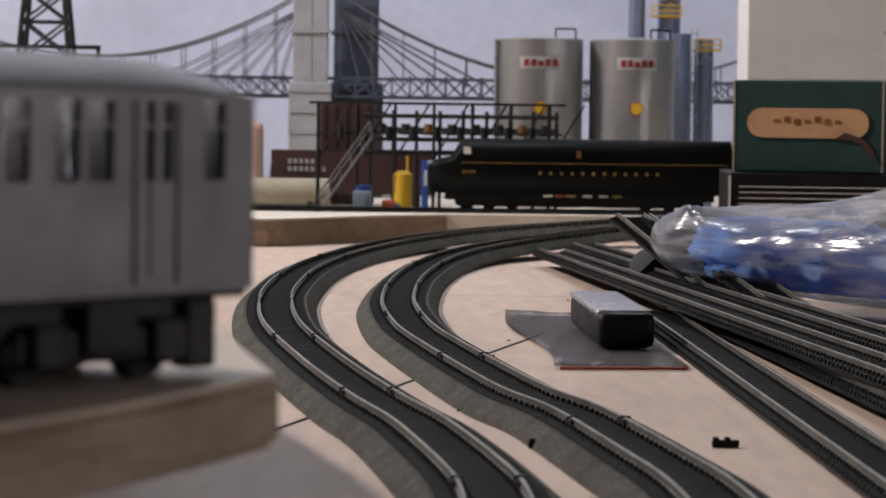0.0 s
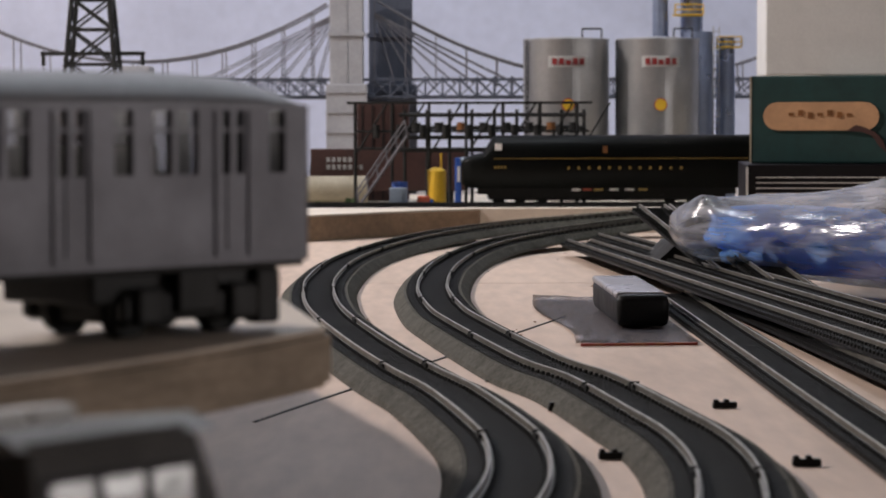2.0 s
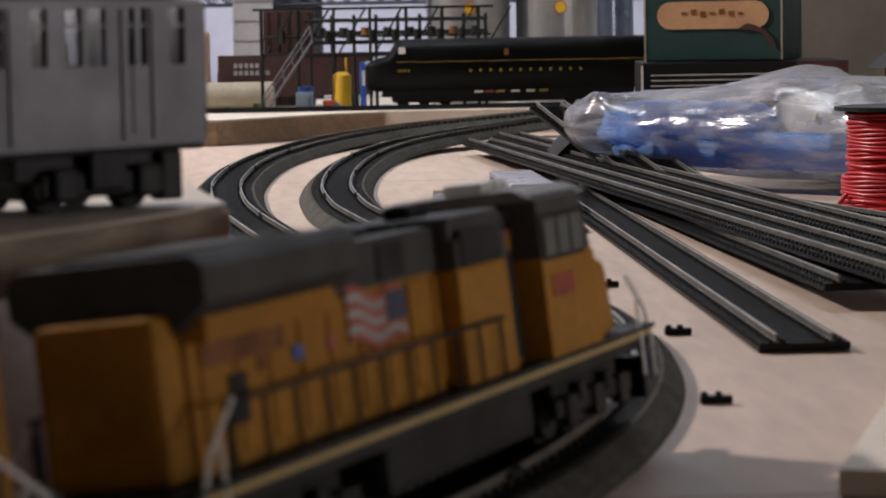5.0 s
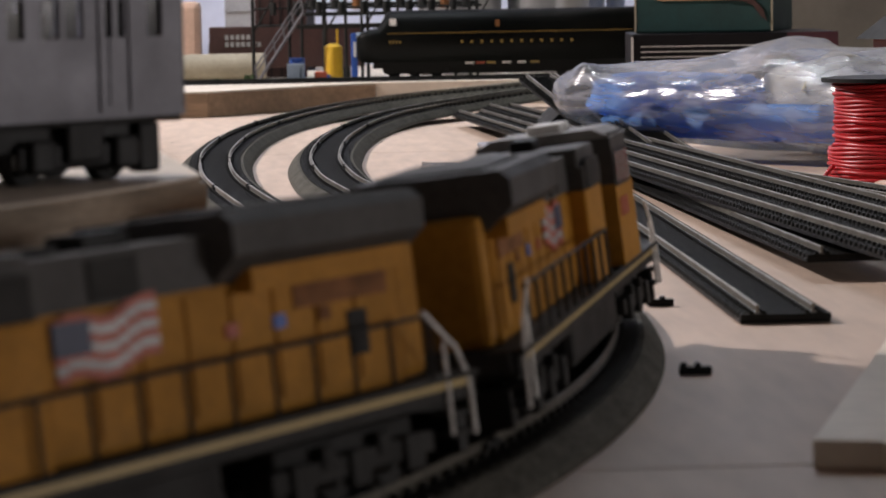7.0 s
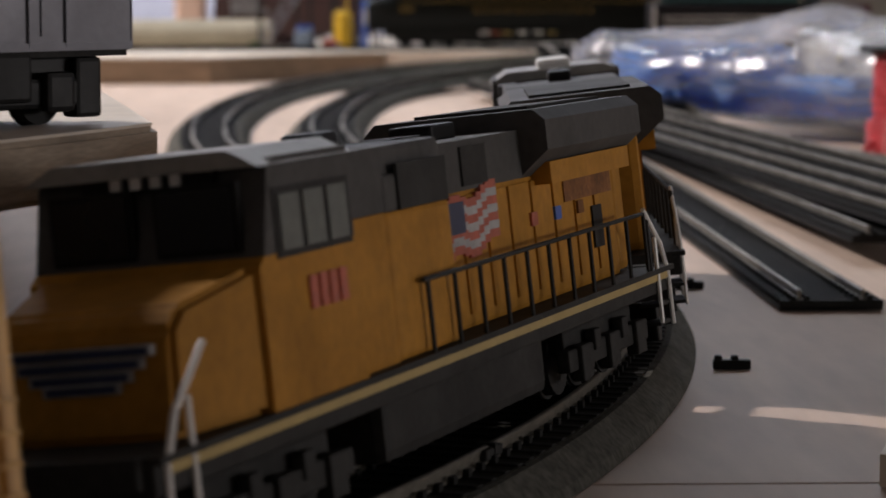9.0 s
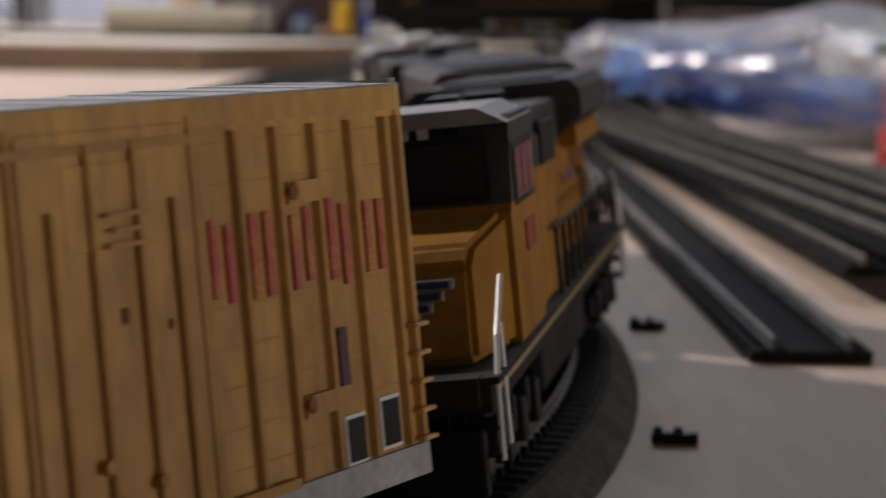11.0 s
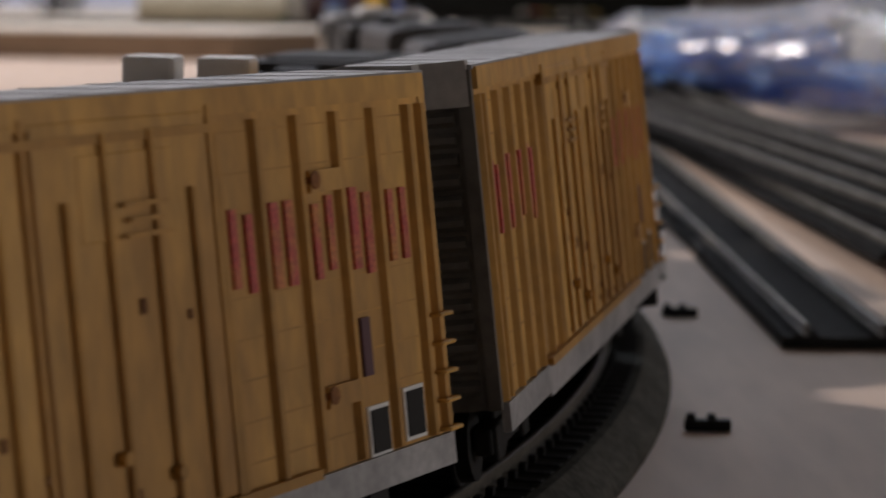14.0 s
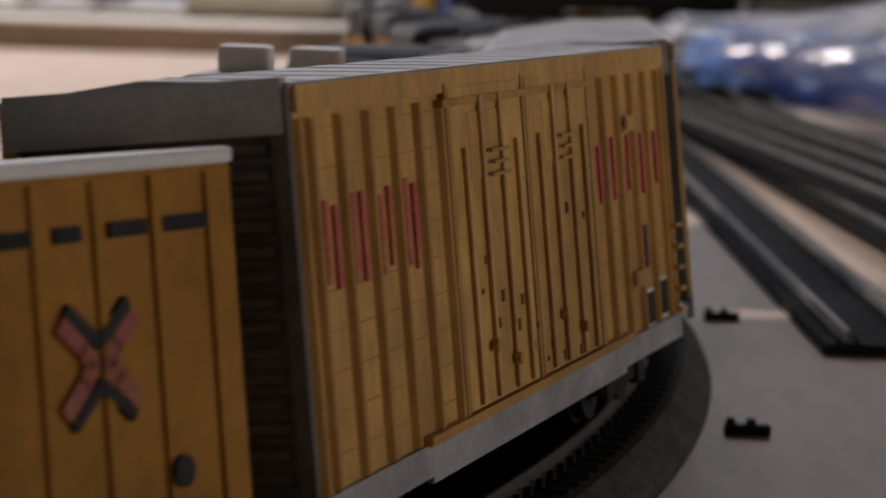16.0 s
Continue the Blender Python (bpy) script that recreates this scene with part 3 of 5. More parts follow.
# ---- wire spool ----
def wire_spool():
    t = thing("wire_spool", pose(0.281, 1.215, 0.0005), "plastic spool wound with red hook-up wire", "spool")
    for n, z in (("bottom_flange", 0.0012), ("top_flange", 0.0535)):
        bm = bmesh.new(); rod(bm, (0, 0, z - 0.001), (0, 0, z + 0.001), 0.0375, 40)
        part(n, bm, BLACK, t, "black spool flange")
    for ring, z in enumerate(np.arange(0.0040, 0.0520, 0.0019)):
        bm = bmesh.new()
        R = 0.0315 - 0.0015 * abs(math.sin(ring * 1.7)) + (0.003 if z < 0.02 else 0)
        pts = [Vector((R * math.cos(a), R * math.sin(a), z + 0.0018 * a / 6.283 + 0.0004 * math.sin(5 * a + ring))) for a in np.linspace(0, 2 * math.pi, 41)]
        sweep(bm, [(p, Vector((p.x, p.y, 0)).normalized(), 1.0) for p in pts], [(-0.001, -0.0005), (0, -0.0011), (0.001, -0.0005), (0.001, 0.0005), (0, 0.0011), (-0.001, 0.0005)])
        part("wire_turn", bm, REDWIRE, t, "glossy red wire turn", smooth=True)
    bm = bmesh.new()
    rod(bm, (0, 0, 0.002), (0, 0, 0.053), 0.028, 32)
    part("core", bm, REDWIRE, t, "red wound core")
    bm = bmesh.new()
    tube(bm, spline([(-0.034, -0.010, 0.012), (-0.043, -0.016, 0.004), (-0.052, -0.012, 0.0016), (-0.062, 0.004, 0.0016)], 0.003), 0.0011, 8)
    part("loose_end", bm, REDWIRE, t, "loose red wire end", smooth=True)


wire_spool()
b = bmesh.new(); prism(b, [(0.1045, 0.440), (0.152, 0.60), (0.42, 0.62), (0.42, 0.30), (0.118, 0.30), (0.118, 0.437)], "z", 0.0004, 0.0060)
tagged(part("pale_plank", b, CREAM), "pale plywood offcut lying at the table edge", "plank")
b = bmesh.new(); box(b, (0.283, 1.135, 0.005), (0.05, 0.035, 0.009), rz=0.3, bevel=0.003)
tagged(part("clay_lump", b, FLESH), "pinkish tan lump beside the wire spool", "lump")


# ---- cartons ----
def carton(name, at, size, material, label):
    t = thing(name, at, label, "box")
    boxpart("carton_body", t, material, ((0, 0, size[2] / 2), size), bevel=0.0015)
    return t


c = carton("black_carton", pose(0.312, 2.03, 0.0005, 0, 0, -4), (0.155, 0.16, 0.0665), CARDBLACK, "black model carton with white printed lines and maroon end")
boxpart("white_edge", c, WHITE, ((-0.0775, -0.0805, 0.033), (0.0016, 0.0012, 0.063)))
for k in range(4):
    boxpart("printed_line", c, WHITE, ((-0.012, -0.0806, 0.057 - 0.004 * k), (0.118, 0.0008, 0.0007)))
boxpart("maroon_end", c, PURPLE, ((0.0592, -0.0806, 0.033), (0.0385, 0.0010, 0.0665)))
g = carton("green_carton", pose(0.303, 2.03, 0.0675, 0, 0, -16), (0.106, 0.13, 0.0650), CARDGREEN, "worn dark green carton with a faded orange label")
bm = bmesh.new()
ends = [(0.0105 * math.cos(a), 0.0105 * math.sin(a)) for a in np.linspace(-math.pi / 2, math.pi / 2, 9)]
prism(bm, [(0.0325 + x, 0.035 + z) for x, z in ends] + [(-0.0325 - x, 0.035 - z) for x, z in ends], "y", -0.0662, -0.0650)
part("paper_label", bm, ORANGELAB, g, "faded orange paper label")
bm = bmesh.new()
prism(bm, [(0.019, 0.0240), (0.026, 0.0285), (0.032, 0.0270), (0.040, 0.0235), (0.046, 0.017), (0.049, 0.008), (0.044, 0.012), (0.038, 0.0205), (0.030, 0.0235)], "y", -0.0668, -0.0650)
part("torn_patch", bm, BROWNFRT, g, "brown torn card showing")
for a, b, c, d in ((-0.0525, 0.0, 0.0014, 0.064), (0.0525, 0.0, 0.0014, 0.064)):
    boxpart("worn_edge", g, TAN, ((a, -0.0651, 0.0325), (c, 0.0006, d)), label="scuffed pale carton edge")
for k in range(7):
    boxpart("label_mark", g, RUST, ((-0.022 + k * 0.0072, -0.0664, 0.0365 + 0.001 * math.sin(k * 2)), (0.004, 0.0006, 0.0042 if k % 3 else 0.0022)))
w = carton("white_carton", pose(0.450, 2.42, 0.1395, 0, 0, -3), (0.31, 0.12, 0.16), WHITE, "large white carton with grey printed shapes")
bm = bmesh.new()
prism(bm, [(-0.04, 0.042), (0.03, 0.048), (0.03, 0.040), (0.022, 0.012), (0.012, 0.012), (0.018, 0.030), (0.004, 0.029), (-0.008, 0.010), (-0.016, 0.012), (-0.006, 0.030), (-0.024, 0.026)], "y", -0.0612, -0.0602)
part("printed_shape", bm, SILL, w, "grey printed truss shape")
b = bmesh.new(); prism(b, [(0.35, 0.0), (0.62, 0.0), (0.60, 0.139), (0.34, 0.139)], "y", 2.34, 2.56)
tagged(part("beige_tub", b, TUB), "beige plastic tub carrying the white carton", "tub")


# ---- raised plywood deck with the subway car ----
def deck():
    out = near_arc(0.692, -19.4, -30, 8) + near_arc(0.670, -33, -70, 16)
    pts = [(x, y) for x, y, _ in out] + [(-0.66, 0.02), (-0.66, 1.20), (-0.150, 1.13), (-0.088, 0.86), (-0.042, 0.612)]
    t = thing("raised_deck", Matrix.Identity(4), "raised cream plywood deck with a rounded cut edge", "deck", kind="structure")
    bm = bmesh.new()
    prism(bm, pts, "z", 0.0495, 0.0605)
    bmesh.ops.bevel(bm, geom=[e for e in bm.edges if abs(e.verts[0].co.z - e.verts[1].co.z) < 1e-5], offset=0.0012, segments=2, affect="EDGES")
    # plywood tone under the cream facing also carries the shade of the front edge
    part("deck_board", bm, PLY_EDGE, t, "sawn plywood board edge, part of its shade in the colour")
    bm = bmesh.new()
    prism(bm, [(x * 0.998 - 0.0010, y) for x, y in pts], "z", 0.0604, 0.0609)
    part("deck_facing", bm, CREAM, t, "cream facing on the deck")
    boxpart("deck_riser", t, PLY_EDGE, ((-0.42, 0.60, 0.0247), (0.04, 0.34, 0.0494)))
    boxpart("deck_post", t, PLY_EDGE, ((-0.098, 0.345, 0.0247), (0.022, 0.022, 0.0494)))


deck()


def wheelset(parent, x, z, r=0.0048, half=0.0078, material=SOOT):
    bm = bmesh.new()
    for s in (-1, 1):
        rod(bm, (x, s * half, z), (x, s * (half + 0.0022), z), r, 20)
        rod(bm, (x, s * (half - 0.0006), z), (x, s * half, z), r * 1.12, 20)
    rod(bm, (x, -half, z), (x, half, z), 0.0011, 8)
    part("wheelset", bm, material, parent, "dark metal wheels on an axle", smooth=False)


def subway_car():
    ang = math.degrees(math.atan2(0.745, 0.667))
    mid = Vector((-0.0224, 0.470, 0)) + Vector((-0.667, -0.745, 0)) * 0.088 + Vector((-0.745, 0.667, 0)) * 0.0165
    t = thing("subway_car", pose(mid.x, mid.y, 0.0609, 0, 0, ang), "silver grey model subway car standing on the raised deck", "subway car")
    L, W = 0.176, 0.033
    side_lo, side_hi = 0.0132, 0.0405
    # openings along the side, from the leading end: (start, end, kind)
    holes = []
    for a, b in ((0.0075, 0.0118), (0.0183, 0.0203), (0.0217, 0.0238), (0.0298, 0.0348), (0.0362, 0.0410), (0.0455, 0.0500), (0.0568, 0.0590), (0.0605, 0.0627), (0.0690, 0.0738), (0.0755, 0.0803), (0.0848, 0.0896),
                 (0.0958, 0.0980), (0.0995, 0.1017), (0.108, 0.113), (0.1145, 0.1193), (0.124, 0.1288), (0.135, 0.137), (0.1385, 0.1405), (0.148, 0.153), (0.160, 0.1645)):
        holes.append((L / 2 - b, L / 2 - a))
    holes.sort()
    wz0, wz1 = 0.0296, 0.0415 - 0.0000
    for s in (-1, 1):
        bm = bmesh.new()
        y = s * (W / 2 - 0.0006)
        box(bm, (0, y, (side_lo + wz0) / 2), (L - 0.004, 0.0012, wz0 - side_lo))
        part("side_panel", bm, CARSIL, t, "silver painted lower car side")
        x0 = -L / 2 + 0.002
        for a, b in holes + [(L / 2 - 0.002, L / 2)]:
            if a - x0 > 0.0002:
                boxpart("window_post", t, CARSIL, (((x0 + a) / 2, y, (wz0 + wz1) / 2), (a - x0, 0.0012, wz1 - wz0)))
            x0 = b
        for a, b in holes:
            boxpart("window_pane", t, CARGLASS, (((a + b) / 2, s * (W / 2 - 0.0010), (wz0 + wz1) / 2), (b - a, 0.0003, wz1 - wz0)))
            boxpart("window_bar", t, CARSIL, (((a + b) / 2, s * (W / 2 - 0.0007), wz0 + (wz1 - wz0) * 0.68), (b - a, 0.0010, 0.0006)))
        for a in (0.0170, 0.0555, 0.0945, 0.1338):
            boxpart("sliding_door", t, CARSIL, ((L / 2 - a - 0.0040, s * (W / 2 + 0.0001), 0.0225), (0.0036, 0.0004, 0.0136)), ((L / 2 - a - 0.0002, s * (W / 2 + 0.0002), 0.0275), (0.0004, 0.0006, 0.0275)), ((L / 2 - a - 0.0086, s * (W / 2 + 0.0002), 0.0275), (0.0004, 0.0006, 0.0275)))
        boxpart("belt_rail", t, CARSIL, ((0, s * (W / 2 + 0.0002), 0.0412 + 0.0006), (L - 0.004, 0.0006, 0.0010)))
        boxpart("side_sill", t, CARSIL, ((0, s * (W / 2 + 0.0001), 0.0138), (L - 0.004, 0.0006, 0.0014)))
    for s in (-1, 1):
        bm = bmesh.new()
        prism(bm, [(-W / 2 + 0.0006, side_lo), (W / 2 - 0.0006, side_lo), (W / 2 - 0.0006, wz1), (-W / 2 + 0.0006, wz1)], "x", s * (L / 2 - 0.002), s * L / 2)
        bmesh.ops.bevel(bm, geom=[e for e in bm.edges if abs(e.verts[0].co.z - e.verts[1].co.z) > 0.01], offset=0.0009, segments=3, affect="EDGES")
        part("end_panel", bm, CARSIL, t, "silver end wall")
        boxpart("end_door", t, WINDOW, ((s * (L / 2 + 0.0002), 0, 0.034), (0.0005, 0.007, 0.012)))
    bm = bmesh.new()
    n = 14
    prof = [(-W / 2 + W * i / n, wz1 + 0.0068 * (1 - abs(2 * i / n - 1) ** 2.6)) for i in range(n + 1)]
    rings = []
    for x, k in ((-L / 2, 0.25), (-L / 2 + 0.004, 0.62), (-L / 2 + 0.012, 0.88), (-L / 2 + 0.03, 1.0), (L / 2 - 0.03, 1.0), (L / 2 - 0.012, 0.88), (L / 2 - 0.004, 0.62), (L / 2, 0.25)):
        rings.append([bm.verts.new((x, y, wz1 + (z - wz1) * k + 0.0002)) for y, z in prof])
    for r0, r1 in zip(rings[:-1], rings[1:]):
        for i in range(n):
            bm.faces.new((r0[i], r0[i + 1], r1[i + 1], r1[i]))
    for r in (rings[0], rings[-1]):
        bm.faces.new(r)
    bm.faces.new([r[0] for r in rings] + [r[-1] for r in rings[::-1]])
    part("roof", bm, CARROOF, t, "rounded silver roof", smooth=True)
    boxpart("floor_pan", t, SOOT, ((0, 0, 0.0126), (L - 0.004, W - 0.002, 0.0012)), label="dark underframe")
    boxpart("equipment_box", t, SOOT, ((0.012, 0.008, 0.0095), (0.022, 0.010, 0.006)), ((-0.02, 0.004, 0.0092), (0.028, 0.014, 0.006)))
    for s in (-1, 1):
        tr = boxpart("truck", t, BLACK, ((s * 0.059, 0, 0.0082), (0.012, 0.026, 0.0050)), label="black truck bolster", bevel=0.0006)
        for q in (-1, 1):
            boxpart("side_frame", tr, BLACK, ((s * 0.059, q * 0.0130, 0.0058), (0.034, 0.0026, 0.0052)), bevel=0.0008)
            boxpart("spring_box", tr, BLACK, ((s * 0.059, q * 0.0144, 0.0086), (0.010, 0.0026, 0.0085)), bevel=0.0008)
            for dx in (-0.0115, 0.0115):
                boxpart("journal_box", tr, BLACK, ((s * 0.059 + dx, q * 0.0145, 0.0060), (0.0066, 0.0026, 0.0070)), bevel=0.0010)
        boxpart("tripcock", tr, BLACK, ((s * 0.078, -0.0125, 0.0066), (0.006, 0.0040, 0.0105)), bevel=0.0008)
        boxpart("motor_case", tr, BLACK, ((s * 0.059, 0, 0.0066), (0.030, 0.013, 0.0080)), bevel=0.0012)
        for dx in (-0.0115, 0.0115):
            wheelset(tr, s * 0.059 + dx, 0.0050)
    # black boxes added over the wheels so no light shows below the floor
    for s in (-1, 1):
        boxpart("underbody_fill", t, BLACK, ((s * 0.059, 0, 0.0094), (0.046, 0.0250, 0.0058)), label="black box added to keep the gap under the body dark", bevel=0.0008)
    # pale seats and a reddish panel inside, seen through the panes
    for k in range(9):
        boxpart("seat", t, BAGWHITE, ((-0.066 + k * 0.0165, 0.010, 0.0305), (0.0075, 0.006, 0.0085)), label="pale seat back", bevel=0.0008)
    boxpart("interior_panel", t, DARKRED, ((0.047, 0.006, 0.0385), (0.006, 0.001, 0.006)))
    return t


subway_car()


# ---- far raised board and what stands on it ----
FZ = 0.022
solid("far_board", CREAM, [(-2.4, 2.17), (-0.105, 2.194), (-0.019, 2.305), (0.038, 2.35), (0.30, 2.365), (1.0, 2.37), (1.0, 3.05), (-2.4, 3.05)], 0.0005, FZ, "thick cream painted board carrying the far scenery", "board", "structure")

# front strip in a darker brown: the unlit side's shade is in its colour
b = bmesh.new()
prism(b, [(-2.4, 2.1660), (-0.1065, 2.1900), (-0.0205, 2.3010), (0.0365, 2.3460), (0.038, 2.3498), (-0.019, 2.3045), (-0.105, 2.1935), (-2.4, 2.1698)], "z", 0.0006, FZ - 0.0015)
tagged(part("board_face", b, BOARDSHADE), "brown sawn face of the far board, its shade put into the colour", "trim", kind="structure")


def far_track():
    t = thing("far_track", Matrix.Identity(4), "dark straight track along the board edge", "track")
    line = [Vector((-0.6 + 0.1 * i, 2.385 + 0.004 * i * 0.5, FZ)) for i in range(15)]
    bm = bmesh.new()
    sweep(bm, sides(line), [(-0.013, 0.0), (0.013, 0.0), (0.013, 0.0016), (-0.013, 0.0016)])
    part("tie_web", bm, BLACK, t)
    for s in (-1, 1):
        bm = bmesh.new()
        sweep(bm, [(p + w * (s * 0.00825) + Vector((0, 0, 0.0013)), w, 1.0) for p, w, _ in sides(line)], RAIL_SECTION)
        part("rail", bm, SOOT, t, "dark metal rail")


far_track()


def green_locomotive():
    t = thing("green_locomotive", pose(0.153, 2.409, FZ + 0.004, 0, 0, 1.0), "dark green streamlined diesel locomotive with gold stripes", "locomotive")
    L, W, Hh = 0.262, 0.036, 0.060
    # rounded body section
    def ring(x, top, k, drop):
        pts = []
        for i in range(17):
            a = math.pi * i / 16
            y = -math.cos(a) * W / 2 * k
            z = 0.036 + (top - 0.036) * math.sin(a) ** 0.55
            pts.append((x, y, z))
        return [(x, -W / 2 * k, 0.013 + drop)] + pts + [(x, W / 2 * k, 0.013 + drop)]
    bm = bmesh.new()
    secs = [(-L / 2, 0.036, 0.55, 0.004), (-L / 2 + 0.003, 0.0400, 0.80, 0.001), (-L / 2 + 0.010, 0.0430, 0.93, 0), (-L / 2 + 0.020, 0.0450, 1, 0), (-L / 2 + 0.0215, 0.0470, 1, 0), (-L / 2 + 0.028, 0.0590, 1, 0), (-L / 2 + 0.034, 0.0605, 1, 0), (L / 2, 0.0605, 1, 0)]
    rings = [[bm.verts.new(p) for p in ring(*s)] for s in secs]
    for r0, r1 in zip(rings[:-1], rings[1:]):
        for i in range(len(r0)):
            bm.faces.new((r0[i], r0[(i + 1) % len(r0)], r1[(i + 1) % len(r0)], r1[i]))
    bm.faces.new(rings[0]); bm.faces.new(rings[-1])
    part("body", bm, PRRGREEN, t, "dark green rounded body", smooth=True)
    for s in (-1, 1):
        boxpart("gold_stripe", t, GOLD, ((0.012, s * (W / 2 + 0.0002), 0.0395), (L - 0.032, 0.0006, 0.0006)))
        boxpart("cab_window", t, WHITE, ((-L / 2 + 0.033, s * 0.0176, 0.0500), (0.006, 0.0012, 0.006)), label="pale cab window")
        for k in range(12):
            boxpart("gold_mark", t, GOLD, ((-0.035 + k * 0.0092, s * (W / 2 + 0.0003), 0.0310), (0.0022, 0.0006, 0.0026)))
        for k in range(4):
            boxpart("gold_digit", t, GOLD, ((-L / 2 + 0.030 + k * 0.003, s * (W / 2 + 0.0003), 0.0318), (0.0016, 0.0006, 0.0026)))
    boxpart("keystone_mark", t, RUST, ((-0.002, -W / 2 - 0.0003, 0.0475), (0.004, 0.0006, 0.006)))
    boxpart("skirt", t, BLACK, ((0, 0, 0.0105), (L - 0.03, W - 0.004, 0.006)), ((0, 0, 0.0052), (L - 0.05, W - 0.010, 0.0060)), label="black underframe and tank")
    for k, (dx, m) in enumerate(((-0.028, WHITE), (-0.018, DARKRED), (-0.008, YSTRIPE), (0.006, WHITE), (0.020, WHITE), (0.032, YSTRIPE))):
        boxpart("underframe_mark", t, m, ((dx, -W / 2 + 0.0012, 0.0105 + 0.001), (0.008, 0.0008, 0.0020)))
    for s in (-1, 1):
        tr = boxpart("truck", t, BLACK, ((s * 0.078, -0.0135, 0.0060), (0.058, 0.003, 0.0058)), ((s * 0.078, 0.0135, 0.0060), (0.058, 0.003, 0.0058)), ((s * 0.078, 0, 0.008), (0.02, 0.026, 0.004)), label="black six-wheel truck", bevel=0.0006)
        for dx in (-0.02, 0, 0.02):
            wheelset(tr, s * 0.078 + dx, 0.0050, 0.0054)
    bm = bmesh.new(); rod(bm, (-L / 2 - 0.0006, 0, 0.0378), (-L / 2 + 0.004, 0, 0.0378), 0.003, 16)
    part("headlight", bm, BLUEG, t, "pale headlight lens")


green_locomotive()


def oil_tank(x, y, r, h, label, ladder):
    t = thing("oil_tank", pose(x, y, FZ), label, "tank", "oil tanks")
    bm = bmesh.new(); rod(bm, (0, 0, 0.001), (0, 0, h), r, 64)
    part("shell", bm, TANK, t, "brushed silver tank wall", smooth=False)
    bm = bmesh.new(); rod(bm, (0, 0, h), (0, 0, h + 0.0016), r * 1.012, 64)
    rod(bm, (0, 0, h + 0.0016), (0, 0, h + 0.0042), r * 0.98, 64, r * 0.1)
    part("roof", bm, SILVER, t)
    bm = bmesh.new()
    tube(bm, [(r * 0.35, -r * 0.5, h), (r * 0.35, -r * 0.5, h + 0.011), (r * 0.80, -r * 0.45, h + 0.011), (r * 0.80, -r * 0.45, h)], 0.0009)
    part("vent_pipe", bm, SOOT, t, "dark bent vent pipe")
    bm = bmesh.new()
    a = radians(ladder)
    for d in (-0.05, 0.05):
        tube(bm, [(r * 1.03 * math.cos(a + d), r * 1.03 * math.sin(a + d), 0.0), (r * 1.03 * math.cos(a + d), r * 1.03 * math.sin(a + d), h)], 0.0006)
    for k in range(26):
        z = 0.004 + k * h / 27
        rod(bm, (r * 1.03 * math.cos(a - .05), r * 1.03 * math.sin(a - .05), z), (r * 1.03 * math.cos(a + .05), r * 1.03 * math.sin(a + .05), z), 0.0005, 5)
    part("ladder", bm, SOOT, t, "thin dark ladder")
    # brand board and disc, drawn as plain shapes
    def patch(name, a0, a1, z0, z1, off, m, lab):
        bm = bmesh.new()
        aa = np.linspace(radians(a0), radians(a1), 9)
        lo = [bm.verts.new(((r + off) * math.cos(q), (r + off) * math.sin(q), z0)) for q in aa]
        hi = [bm.verts.new(((r + off) * math.cos(q), (r + off) * math.sin(q), z1)) for q in aa]
        for i in range(8):
            bm.faces.new((lo[i], lo[i + 1], hi[i + 1], hi[i]))
        bmesh.ops.solidify(bm, geom=bm.faces[:], thickness=-0.0004)
        return part(name, bm, m, t, lab)
    patch("sign_board", -117, -63, h - 0.0265, h - 0.0155, 0.0004, WHITE, "white sign board")
    for k in range(5):
        patch("sign_bar", -111 + k * 9, -104.5 + k * 9, h - 0.0240, h - 0.0178 if k in (0, 1, 3, 4) else h - 0.0195, 0.0010, REDLET, "red sign mark")
    bm = bmesh.new()
    rod(bm, (0, -r - 0.0012, h - 0.0625), (0, -r + 0.002, h - 0.0625), 0.0054, 24)
    part("round_emblem", bm, YELTANK, t, "yellow round emblem")
    bm = bmesh.new()
    rod(bm, (0, -r - 0.0006, h - 0.0625), (0, -r + 0.002, h - 0.0625), 0.0063, 24)
    part("emblem_rim", bm, REDLET, t, "red emblem rim")
    return t


oil_tank(0.126, 2.600, 0.0415, 0.155, "silver oil storage tank with red and white sign", 205)
oil_tank(0.215, 2.600, 0.0400, 0.155, "silver oil storage tank with red and white sign", 190)


